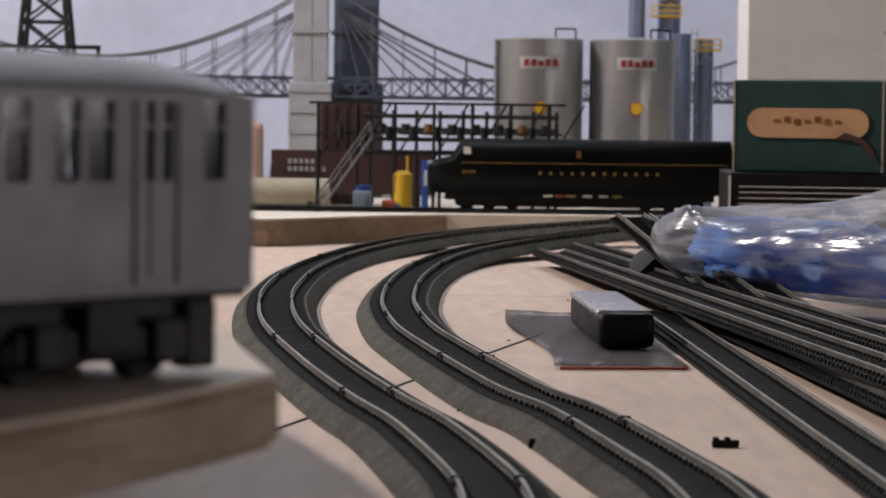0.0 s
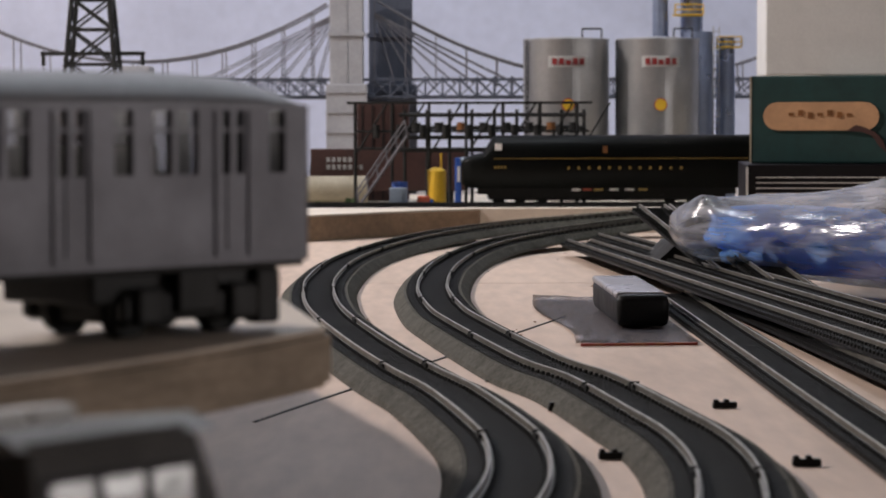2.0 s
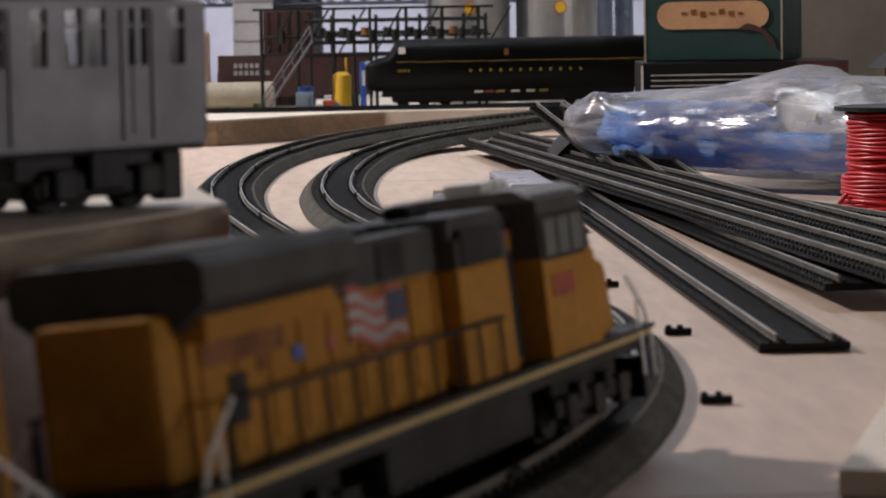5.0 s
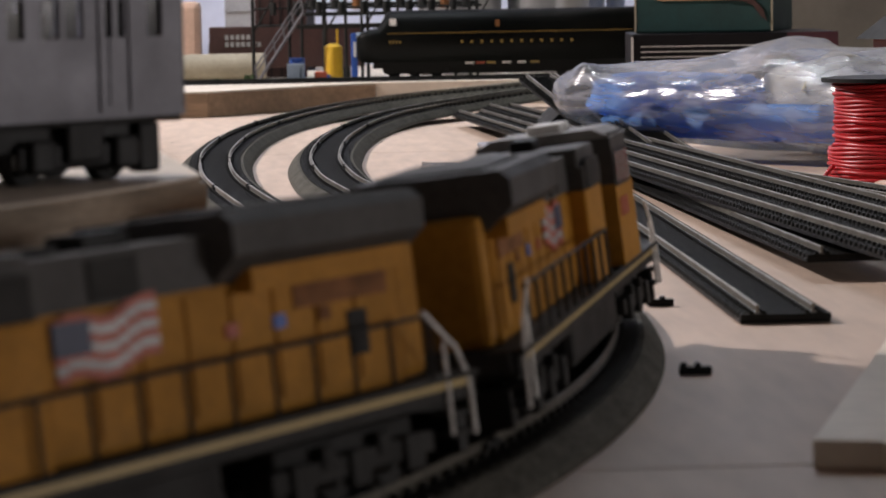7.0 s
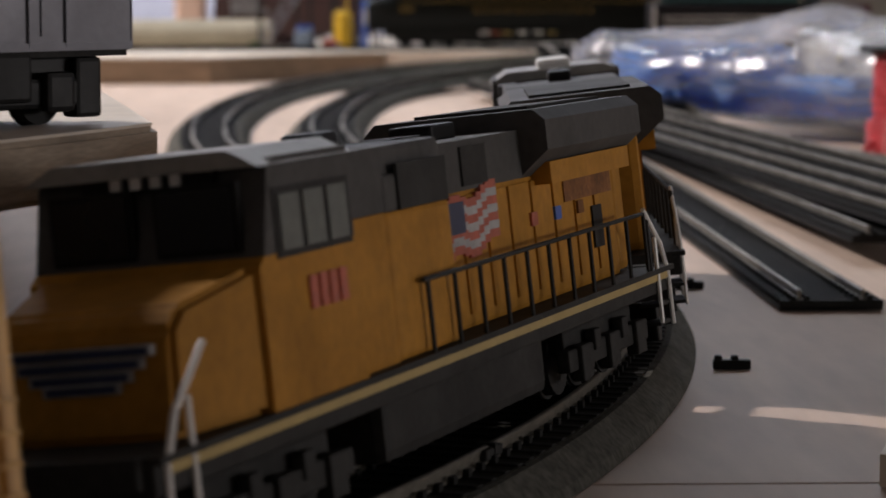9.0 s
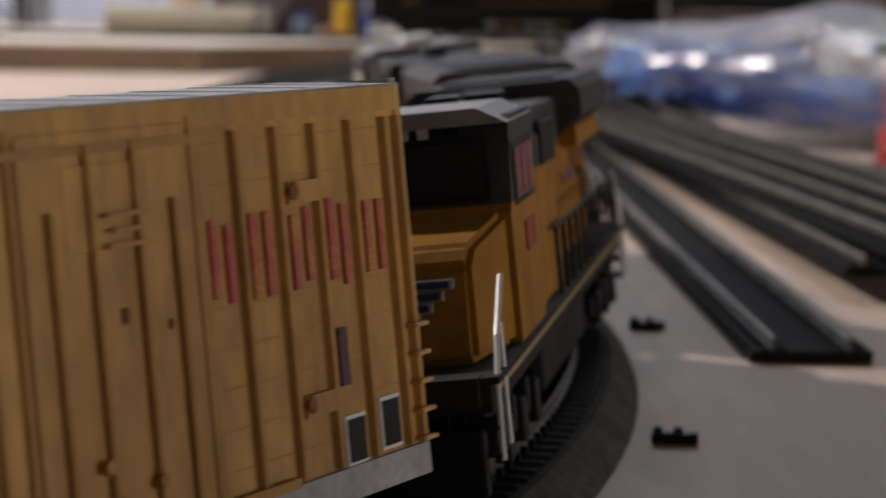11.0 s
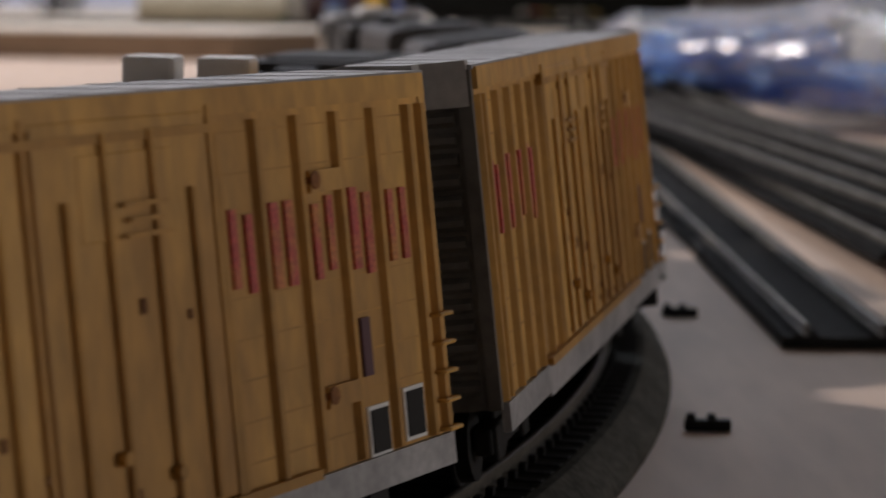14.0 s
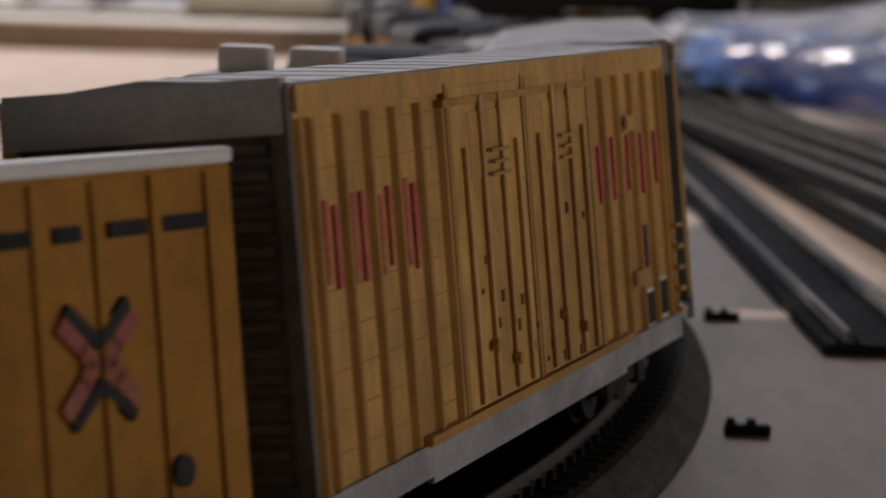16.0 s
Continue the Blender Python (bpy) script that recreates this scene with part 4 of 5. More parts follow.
def process_tower():
    t = thing("process_tower", pose(0.262, 2.665, FZ), "bluish refinery column with yellow platforms", "refinery tower")
    for n, dx, dy, r, h in (("column", -0.002, -0.012, 0.016, 0.165), ("column", -0.038, 0.012, 0.0085, 0.235), ("column", 0.026, 0.0, 0.010, 0.160), ("column", -0.006, 0.022, 0.0120, 0.225)):
        bm = bmesh.new(); rod(bm, (dx, dy, 0), (dx, dy, h), r, 32, r * 0.92)
        part(n, bm, TANKB, t, "bluish metal column", smooth=False)
    for x, z, s in ((-0.012, 0.200, 0.030), (0.028, 0.150, 0.024), (-0.012, 0.182, 0.028)):
        b = bmesh.new()
        box(b, (x, -0.004, z), (s, 0.03, 0.0016))
        for k in (-1, 1):
            rod(b, (x + k * s / 2, -0.018, z), (x + k * s / 2, -0.018, z + 0.010), 0.0008, 6)
            rod(b, (x - s / 2, -0.018, z + 0.005 + 0.0025 * (k + 1)), (x + s / 2, -0.018, z + 0.005 + 0.0025 * (k + 1)), 0.0007, 6)
        part("platform", b, YELTANK, t, "yellow railed platform")
    b = bmesh.new()
    for d in (-0.003, 0.003):
        rod(b, (0.014 + d, -0.026, 0.0), (0.014 + d, -0.026, 0.17), 0.0006, 6)
    for k in range(28):
        rod(b, (0.011, -0.026, 0.006 * k + 0.003), (0.017, -0.026, 0.006 * k + 0.003), 0.0005, 5)
    part("ladder", b, SILL, t)


process_tower()


def suspension_bridge():
    t = thing("suspension_bridge", pose(-0.085, 2.80, FZ), "grey model suspension bridge with hanger cables", "bridge")
    deckz = 0.113
    ROUND = [(0.0011 * math.cos(a), 0.0013 * math.sin(a)) for a in np.linspace(0, 2 * math.pi, 8, endpoint=False)]
    for x, y, w in ((-0.009, 0.0, 0.035), (0.036, 0.05, 0.046)):
        b = bmesh.new()
        box(b, (x, y, 0.058), (w * 1.22, 0.03, 0.116), bevel=0.0015)
        box(b, (x, y, 0.160), (w, 0.026, 0.140), bevel=0.0015)
        box(b, (x, y - 0.0132, 0.160), (0.0018, 0.001, 0.14))
        box(b, (x, y, 0.168), (w * 1.1, 0.03, 0.004))
        # the rear pylon and its bands take the truss colour, as painted shade
        for k in range(5):
            band = bmesh.new(); box(band, (x, y, 0.024 + 0.021 * k), (w * 1.26, 0.033, 0.0022))
            part("stone_band", band, STONE if y == 0 else STEELBLUE, t)
        part("pylon", b, STONE if y == 0 else STEELBLUE, t, "grey moulded stone pylon" if y == 0 else "rear pylon, its shade put into a dark blue-grey")
    for y in (0.0, 0.05):
        # main cable
        b = bmesh.new()
        pts = [(x, y, 0.120 + 0.085 * ((x - 0.285) / 0.265) ** 2) for x in np.linspace(0.02, 0.55, 34)]
        sweep(b, [(Vector(q), Vector((0, 1, 0)), 1.0) for q in pts], ROUND)
        part("main_cable", b, CABLE, t, "curved main cable")
        b = bmesh.new()
        ptsl = [(x, y, 0.140 + 0.060 * ((x + 0.23) / 0.20) ** 2) for x in np.linspace(-0.42, -0.03, 26)]
        sweep(b, [(Vector(q), Vector((0, 1, 0)), 1.0) for q in ptsl], ROUND)
        part("main_cable", b, CABLE, t, "curved main cable")
        for pl in (pts[::2], ptsl[::2]):
            for x, yy, z in pl:
                b = bmesh.new()
                rod(b, (x, yy, deckz), (x, yy, z), 0.0007, 6)
                part("hanger", b, CABLE, t)
        for sx, x0 in ((1, 0.02), (-1, -0.02)):
            for k in range(1, 8):
                b = bmesh.new()
                rod(b, (x0, y, 0.19), (x0 + sx * k * 0.021, y, deckz + 0.004), 0.0006, 6)
                part("stay_cable", b, CABLE, t)
    for x0, x1 in ((0.0, 0.62), (-0.62, 0.0)):
        for y in (-0.004, 0.054):
            b = bmesh.new()
            for z in (deckz - 0.010, deckz + 0.008):
                box(b, ((x0 + x1) / 2, y, z), (x1 - x0, 0.002, 0.0022))
            n = 34
            for k in range(n):
                xa, xb = x0 + (x1 - x0) * k / n, x0 + (x1 - x0) * (k + 1) / n
                rod(b, (xa, y, deckz - 0.010), (xb, y, deckz + 0.008), 0.0007, 5)
                rod(b, (xb, y, deckz - 0.010), (xa, y, deckz + 0.008), 0.0007, 5)
                rod(b, (xa, y, deckz - 0.010), (xa, y, deckz + 0.011), 0.0009, 5)
            part("deck_truss", b, STEELBLUE, t, "blue-grey lattice truss")
        b = bmesh.new(); box(b, ((x0 + x1) / 2, 0.025, deckz - 0.011), (x1 - x0, 0.056, 0.003))
        part("road_deck", b, STEELBLUE, t)
    for x in (-0.55, 0.5):
        b = bmesh.new(); box(b, (x, 0.025, 0.0505), (0.03, 0.05, 0.101))
        part("end_pier", b, STONE, t)


suspension_bridge()


def lattice_mast():
    t = thing("lattice_mast", pose(-0.347, 2.70, FZ), "dark steel lattice power mast", "mast")
    def corner(i, z):
        k = 0.036 - 0.026 * min(1.0, z / 0.30)
        return Vector(((1 if i in (0, 3) else -1) * k, (1 if i < 2 else -1) * k, z))
    for i in range(4):
        b = bmesh.new(); rod(b, corner(i, 0), corner(i, 0.30), 0.0024, 8)
        part("leg", b, SOOT, t)
    zs = [0, 0.05, 0.095, 0.135, 0.17, 0.20, 0.23, 0.26, 0.30]
    for za, zb in zip(zs[:-1], zs[1:]):
        for i in range(4):
            j = (i + 1) % 4
            for a, c in ((corner(i, za), corner(j, zb)), (corner(j, za), corner(i, zb)), (corner(i, zb), corner(j, zb))):
                b = bmesh.new(); rod(b, a, c, 0.0012, 6)
                part("brace", b, SOOT, t)
    b = bmesh.new(); box(b, (0, 0, 0.146), (0.105, 0.004, 0.004)); rod(b, (-0.05, 0, 0.134), (-0.05, 0, 0.146), 0.002); rod(b, (0.05, 0, 0.134), (0.05, 0, 0.146), 0.002)
    part("cross_arm", b, SOOT, t, "cross arm with insulators")


lattice_mast()
b = bmesh.new(); box(b, (-0.46, 2.72, FZ + 0.085), (0.02, 0.03, 0.17), bevel=0.001)
tagged(part("dark_post", b, SOOT), "dark square post standing on the far board", "post")
b = bmesh.new(); box(b, (-0.312, 2.79, FZ + 0.0675), (0.03, 0.05, 0.135), bevel=0.002)
tagged(part("bridge_abutment", b, STONE), "grey bridge abutment block", "abutment")


def walkway():
    t = thing("loading_walkway", pose(-0.075, 2.44, FZ), "grey steel loading platform with stairs and railings", "walkway")
    topz = 0.094
    b = bmesh.new(); box(b, (0.105, 0.015, topz), (0.225, 0.024, 0.0022))
    part("platform", b, SOOT, t, "dark platform deck")
    for k in range(7):
        b = bmesh.new()
        for y in (0.004, 0.026):
            rod(b, (0.0 + k * 0.034, y, 0.0), (0.0 + k * 0.034, y, topz), 0.0013, 8)
        rod(b, (k * 0.034, 0.004, 0.045), (k * 0.034 + 0.03, 0.004, topz), 0.0009, 6)
        part("post", b, SOOT, t)
    for z in (0.052, 0.068):
        b = bmesh.new(); rod(b, (0.0, 0.004, z), (0.215, 0.004, z), 0.0011, 6)
        part("cross_pipe", b, SOOT, t)
    for k in range(9):
        b = bmesh.new(); rod(b, (0.02 + k * 0.021, 0.002, 0.062), (0.02 + k * 0.021, 0.002, 0.074), 0.0030, 10)
        part("valve", b, SOOT, t, "dark pipe valve")
    a, c = Vector((0.004, -0.012, 0.0)), Vector((0.048, -0.012, 0.064))
    for y in (-0.006, 0.006):
        b = bmesh.new(); rod(b, a + Vector((0, y, 0)), c + Vector((0, y, 0)), 0.0012)
        rod(b, a + Vector((-0.002, y, 0.014)), c + Vector((-0.002, y, 0.014)), 0.0007)
        rod(b, a + Vector((-0.002, y, 0.008)), c + Vector((-0.002, y, 0.008)), 0.0006)
        for k in range(6):
            p = a + (c - a) * (k / 5) + Vector((0, y, 0))
            rod(b, p, p + Vector((-0.002, 0, 0.014)), 0.0007, 6)
        part("stair_rail", b, CABLE, t, "grey stair stringer and handrail")
    for k in range(16):
        p = a + (c - a) * ((k + 0.5) / 16)
        b = bmesh.new(); box(b, p, (0.0042, 0.012, 0.0007))
        part("tread", b, CABLE, t)
    return t


walkway()


def far_bits():
    t = thing("yellow_tank", pose(0.000, 2.435, FZ), "upright yellow cylinder tank", "tank")
    b = bmesh.new(); rod(b, (0, 0, 0), (0, 0, 0.032), 0.0085, 24); rod(b, (0, 0, 0.032), (0, 0, 0.035), 0.0085, 24, 0.004)
    part("drum", b, YELTANK, t)
    b = bmesh.new(); rod(b, (0.004, 0, 0.034), (0.004, 0, 0.048), 0.0010)
    part("pipe", b, YELTANK, t)
    t = thing("blue_barrel", pose(-0.034, 2.436, FZ), "blue barrel standing on the board", "barrel")
    b = bmesh.new(); rod(b, (0, 0, 0), (0, 0, 0.022), 0.0072, 20)
    part("drum", b, BLUEP, t)
    t = thing("grey_cabinet", pose(-0.035, 2.418, FZ), "blue-grey utility cabinet beside the barrel", "cabinet")
    boxpart("cabinet_body", t, BLUEG, ((0, 0, 0.0085), (0.016, 0.010, 0.017)), bevel=0.0006)
    boxpart("cabinet_door", t, BLUEG, ((-0.002, -0.0053, 0.0085), (0.011, 0.0006, 0.013)))
    t = thing("dark_pump", pose(-0.012, 2.422, FZ), "dark red and blue pump unit", "pump")
    boxpart("motor", t, DARKRED, ((0, 0, 0.005), (0.012, 0.009, 0.009)), bevel=0.002)
    boxpart("casing", t, BLUEP, ((0.006, 0, 0.0035), (0.006, 0.008, 0.006)), bevel=0.0015)
    t = thing("dark_shed", pose(-0.052, 2.60, FZ), "dark brown shed behind the loading platform", "shed")
    boxpart("shed_wall", t, BROWNFRT, ((0, 0, 0.047), (0.050, 0.04, 0.094)), bevel=0.001)
    for k in range(5):
        boxpart("wall_batten", t, SOOT, ((-0.02 + 0.01 * k, -0.0203, 0.047), (0.0012, 0.0008, 0.092)))
    # an upright blue glint, built as a blue body with a white plate
    t = thing("blue_glint", pose(0.0195, 2.432, FZ), "small blue and white upright standing in for a blue glint", "signal")
    boxpart("post_body", t, BLUEP, ((0, 0, 0.022), (0.006, 0.004, 0.044)), bevel=0.001)
    boxpart("post_plate", t, WHITE, ((0.0005, -0.0024, 0.029), (0.0026, 0.0008, 0.014)))
    t = thing("pipe_rack", pose(0.055, 2.50, FZ), "dark rack of pipes and valves behind the platform", "pipe rack")
    for k in range(9):
        bm = bmesh.new(); rod(bm, (-0.085 + 0.021 * k, 0, 0), (-0.085 + 0.021 * k, 0, 0.088), 0.0016, 8)
        part("upright", bm, SOOT, t)
    for z in (0.050, 0.062, 0.071, 0.083):
        bm = bmesh.new(); rod(bm, (-0.09, 0, z), (0.085, 0, z), 0.0019, 8)
        part("pipe", bm, SOOT, t)
    for k in range(8):
        bm = bmesh.new(); rod(bm, (-0.074 + 0.021 * k, -0.003, 0.066), (-0.074 + 0.021 * k, -0.003, 0.076), 0.0042, 12)
        part("valve_wheel", bm, RUST if k % 4 == 2 else SOOT, t)
    t = thing("brown_boxcar", pose(-0.045, 2.545, FZ, 0, 0, 0), "brown freight boxcar with two rows of pale marks", "freight car")
    boxpart("body", t, BROWNFRT, ((0, 0, 0.031), (0.15, 0.034, 0.040)), bevel=0.001)
    for row, n in ((0.041, 5), (0.034, 7)):
        for k in range(n):
            boxpart("pale_mark", t, SILL, ((-0.058 + k * 0.0052, -0.0173, row), (0.0034, 0.0006, 0.0045)))
    for s in (-1, 1):
        boxpart("truck", t, BLACK, ((s * 0.05, 0, 0.0055), (0.022, 0.024, 0.010)))
    for x, y, r in ((-0.12, 2.50, 0.013), ):
        b = bmesh.new(); rod(b, (x - 0.09, y, FZ + r), (x + 0.055, y, FZ + r), r, 28)
        tagged(part("tan_pipe", b, TAN), "large tan pipe lying on the board", "pipe")
    for k, (x, y, r) in enumerate(((-0.079, 2.43, 0.005), (-0.108, 2.43, 0.0028), (-0.10, 2.41, 0.002))):
        b = bmesh.new()
        random.seed(20 + k)
        for i in range(26):
            d = Vector((random.uniform(-1, 1), random.uniform(-1, 1), random.uniform(0, 1.3))) * r * 0.75
            box(b, Vector((x, y, FZ + r * 0.3)) + d, (r * 0.5, r * 0.4, r * 0.45), rz=random.random() * 3)
        tagged(part("small_shrub", b, BUSH), "small dark green foam shrub", "shrub")
    t = thing("model_house", pose(0.40, 1.60, 0.0005, 0, 0, 12), "dark red model house with a black roof", "house")
    boxpart("wall", t, HOUSERED, ((0, 0, 0.034), (0.09, 0.07, 0.068)), bevel=0.0008)
    b = bmesh.new(); prism(b, [(-0.054, 0.066), (0.054, 0.066), (0.0, 0.104)], "y", -0.042, 0.042)
    part("roof", b, SOOT, t, "dark pitched roof")
    for dx in (-0.02, 0.02):
        boxpart("window", t, BLACK, ((dx, -0.0353, 0.036), (0.012, 0.001, 0.018)))
    t = thing("clay_figure_block", pose(-0.145, 2.58, FZ), "pale orange plaster block behind the rail car", "block")
    boxpart("block_body", t, FLESH, ((0, 0, 0.038), (0.03, 0.03, 0.076)), bevel=0.006)
    boxpart("dark_base", t, BLACK, ((0.03, 0.0, 0.018), (0.016, 0.02, 0.036)), bevel=0.003)


far_bits()


# ---- train ----
RAILTOP = 0.0095
LEAN = 6.6  # degrees by which the canted curve tips the train inwards


def diesel(name, label, roof_highlights, tall=0.0026):
    """A modern wide-cab diesel: x forward, origin at the middle on the rail top."""
    t = thing(name, Matrix.Identity(4), label, "locomotive", "orange-yellow diesel locomotives")
    L = 0.236
    boxpart("frame", t, SOOT, ((0, 0, 0.0148), (L, 0.0335, 0.0040)), label="dark grey underframe", bevel=0.0005)
    for s in (-1, 1):
        boxpart("sill_stripe", t, YSTRIPE, ((0, s * 0.0169, 0.0161), (L - 0.006, 0.0006, 0.0015)), label="yellow reflective sill stripe")
    boxpart("walkway", t, SOOT, ((0, 0, 0.0173), (L, 0.0355, 0.0010)))
    # long hood and its lower details
    boxpart("hood", t, YELLOW, ((-0.024, 0, 0.0316), (0.158, 0.0225, 0.0276)), label="orange-yellow hood", bevel=0.0009)
    boxpart("hood_roof", t, ROOFGREY, ((-0.024, 0, 0.0472), (0.158, 0.0215, 0.0040)), label="grey hood roof", bevel=0.0012)
    boxpart("red_line", t, DARKRED, ((-0.024, 0, 0.0447), (0.156, 0.0231, 0.0007)), label="thin red stripe")
    for s in (-1, 1):
        for k in range(11):
            boxpart("hood_door", t, YELLOW, ((-0.094 + k * 0.0125, s * 0.01145, 0.0300), (0.0112, 0.0005, 0.0195)))
        # dark orange strip: shade under the flared radiators, put in as colour
        boxpart("radiator_shade", t, RUST, ((-0.084, s * 0.0117, 0.0365), (0.030, 0.0006, 0.0040)), label="dark orange strip painting the shade under the radiators")
        boxpart("dark_vent", t, SOOT, ((-0.088, s * 0.0118, 0.0285), (0.006, 0.0007, 0.008)))
        boxpart("upper_band", t, ROOFGREY, ((-0.021, s * 0.0112, 0.0449), (0.050, 0.0016, 0.0084)), label="grey painted upper hood side")
        boxpart("dark_panel", t, SOOT, ((-0.020, s * 0.0121, 0.0447), (0.0125, 0.0006, 0.0066)), label="dark intake panel")
        boxpart("cabinet_panel", t, SOOT, ((0.016, s * 0.01625, 0.0440), (0.0215, 0.0006, 0.0070)), label="dark intake panel")
        if s < 0:
            # dark panel on the hood paints the shadow of the recess behind the cab
            boxpart("recess_shade", t, SOOT, ((0.0395, s * 0.0114, 0.0300), (0.0140, 0.0006, 0.0220)), label="dark panel painting the shade in the recess")
        else:
            boxpart("flush_cabinet", t, YELLOW, ((0.0398, 0.0134, 0.0292), (0.0160, 0.0048, 0.0226)))
            boxpart("flush_cabinet_top", t, ROOFGREY, ((0.0398, 0.0134, 0.0455), (0.0160, 0.0050, 0.0098)), label="grey painted cabinet top")
    # flared radiator housing at the rear
    bm = bmesh.new()
    prism(bm, [(-0.0112, 0.0405), (0.0112, 0.0405), (0.0172, 0.0452), (0.0172, 0.0505), (0.0150, 0.0525), (-0.0150, 0.0525), (-0.0172, 0.0505), (-0.0172, 0.0452)], "x", -0.106, -0.046)
    part("radiator_housing", bm, ROOFGREY, t, "flared grey radiator housing")
    boxpart("radiator_band", t, YELLOW, ((-0.078, 0.0, 0.0408), (0.050, 0.0300, 0.0040)))
    boxpart("radiator_grille", t, SOOT, ((-0.078, 0.0, 0.0527), (0.044, 0.022, 0.0008)))
    boxpart("rear_block", t, YELLOW, ((-0.1075, 0, 0.031), (0.009, 0.0215, 0.026)), bevel=0.002)
    # mid equipment block, exhaust, fans, horn
    boxpart("inverter_cabinet", t, ROOFGREY, ((0.0175, 0.0, 0.0480), (0.0290, 0.0300, 0.0052)), label="grey roof cabinet", bevel=0.0010)
    boxpart("exhaust", t, BLACK, ((-0.030, 0, 0.0505), (0.012, 0.008, 0.0030)), bevel=0.0006)
    for dx in (0.000, -0.014):
        bm = bmesh.new(); rod(bm, (dx, 0, 0.0490), (dx, 0, 0.0506), 0.0052, 20)
        part("fan", bm, SOOT, t)
    boxpart("horn", t, BLACK, ((0.020, 0.0, 0.0519), (0.010, 0.006, 0.0030)), bevel=0.001)
    boxpart("side_cabinet", t, YELLOW, ((0.0175, 0, 0.0292), (0.0280, 0.0318, 0.0226)), bevel=0.0008)
    boxpart("cabinet_top", t, ROOFGREY, ((0.0175, 0, 0.0432), (0.0284, 0.0322, 0.0056)), label="grey painted cabinet top", bevel=0.0006)
    # wide cab and nose
    bm = bmesh.new()
    prism(bm, [(0.048, 0.0178), (0.082, 0.0178), (0.082, 0.0372), (0.080, 0.0385), (0.048, 0.0385)], "y", -0.0172, 0.0172)
    part("cab_lower", bm, YELLOW, t, "orange-yellow lower cab")
    bm = bmesh.new()
    prism(bm, [(0.048, 0.0385), (0.080, 0.0385), (0.0765, 0.0500), (0.074, 0.0515), (0.048, 0.0515)], "y", -0.0172, 0.0172)
    part("cab_upper", bm, ROOFGREY, t, "grey upper cab")
    bm = bmesh.new()
    prism(bm, [(-0.0176, 0.0505), (-0.0130, 0.0530), (0.0130, 0.0530), (0.0176, 0.0505)], "x", 0.0465, 0.0800)
    part("cab_roof", bm, LITROOF, t, "peaked cab roof, lamplight put into its paler grey")
    # white blocks stand in for the bright lit patch on the cab roof
    for dx, dy in roof_highlights:
        boxpart("roof_highlight", t, WHITE, ((dx, dy, 0.0528 + tall / 2), (0.0075, 0.009, tall)), label="white block painting the lit cab roof", bevel=0.0010)
    bm = bmesh.new()
    prism(bm, [(0.0815, 0.0178), (0.1030, 0.0178), (0.1015, 0.0318), (0.0985, 0.0345), (0.0815, 0.0376)], "y", -0.0164, 0.0164)
    for v in bm.verts:
        if v.co.x > 0.09:
            v.co.y *= 0.80
    bmesh.ops.bevel(bm, geom=bm.edges[:], offset=0.0010, segments=2, affect="EDGES")
    part("nose", bm, YELLOW, t, "orange-yellow sloping nose")
    for s in (-1, 1):
        boxpart("windscreen", t, WINDOW, ((0.0795, s * 0.0078, 0.0440), (0.0020, 0.0110, 0.0080)), label="dark windscreen")
        boxpart("windscreen_frame", t, BLACK, ((0.0792, s * 0.0078, 0.0440), (0.0016, 0.0126, 0.0096)))
        for dx in (0.054, 0.0625, 0.071):
            boxpart("side_window", t, CABGLASS, ((dx, s * 0.01735, 0.0425), (0.0068, 0.0006, 0.0076)), label="cab side window, light from behind put into its grey")
        boxpart("window_frame", t, BLACK, ((0.0625, s * 0.0172, 0.0425), (0.0270, 0.0004, 0.0096)))
        # wing emblem and number drawn as plain shapes
        for k in range(4):
            boxpart("number_bar", t, DARKRED, ((0.0545 + k * 0.0036, s * 0.01735, 0.0322), (0.0025, 0.0005, 0.0046)))
        fx = -0.016 if s < 0 else -0.004  # front edge of the flag on this side
        boxpart("flag_field", t, NAVY, ((fx - 0.0040, s * 0.0122, 0.0365), (0.0090, 0.0006, 0.0052)), label="blue flag field")
        for k in range(7):
            bm = bmesh.new()
            for i in range(10):
                x = fx - i * 0.0026
                box(bm, (x - 0.0013, s * 0.01195, 0.0385 - k * 0.0014 + 0.0009 * math.sin(i * 0.9 + 0.5) + 0.0002 * i), (0.0027, 0.0006, 0.0014))
            part("flag_stripe", bm, DARKRED if k % 2 == 0 else SILL, t)
        for k in range(3):
            boxpart("small_decal", t, (DARKRED, BLUEP, RUST)[k], ((-0.050 - k * 0.014, s * 0.01185, 0.0330), (0.0035, 0.0006, 0.0024)))
        # handrails
        bm = bmesh.new()
        rod(bm, (-0.104, s * 0.0170, 0.0292), (0.022, s * 0.0170, 0.0292), 0.00042, 6)
        rod(bm, (-0.104, s * 0.0170, 0.0292), (-0.104, s * 0.0170, 0.0178), 0.00042, 6)
        part("handrail", bm, SOOT, t, "thin dark handrail")
        for k in range(11):
            bm = bmesh.new(); rod(bm, (-0.102 + k * 0.0122, s * 0.0170, 0.0178), (-0.102 + k * 0.0122, s * 0.0170, 0.0294), 0.00042, 6)
            part("stanchion", bm, SOOT, t)
        for x in (0.112, -0.1115):
            bm = bmesh.new()
            d = 1 if x > 0 else -1
            tube(bm, [(x - d * 0.010, s * 0.0172, 0.030), (x, s * 0.0172, 0.0225), (x + d * 0.0035, s * 0.0172, 0.0165), (x + d * 0.0040, s * 0.0172, 0.0060)], 0.00045)
            tube(bm, [(x - d * 0.004, s * 0.0172, 0.024), (x - d * 0.004, s * 0.0172, 0.0070)], 0.00045)
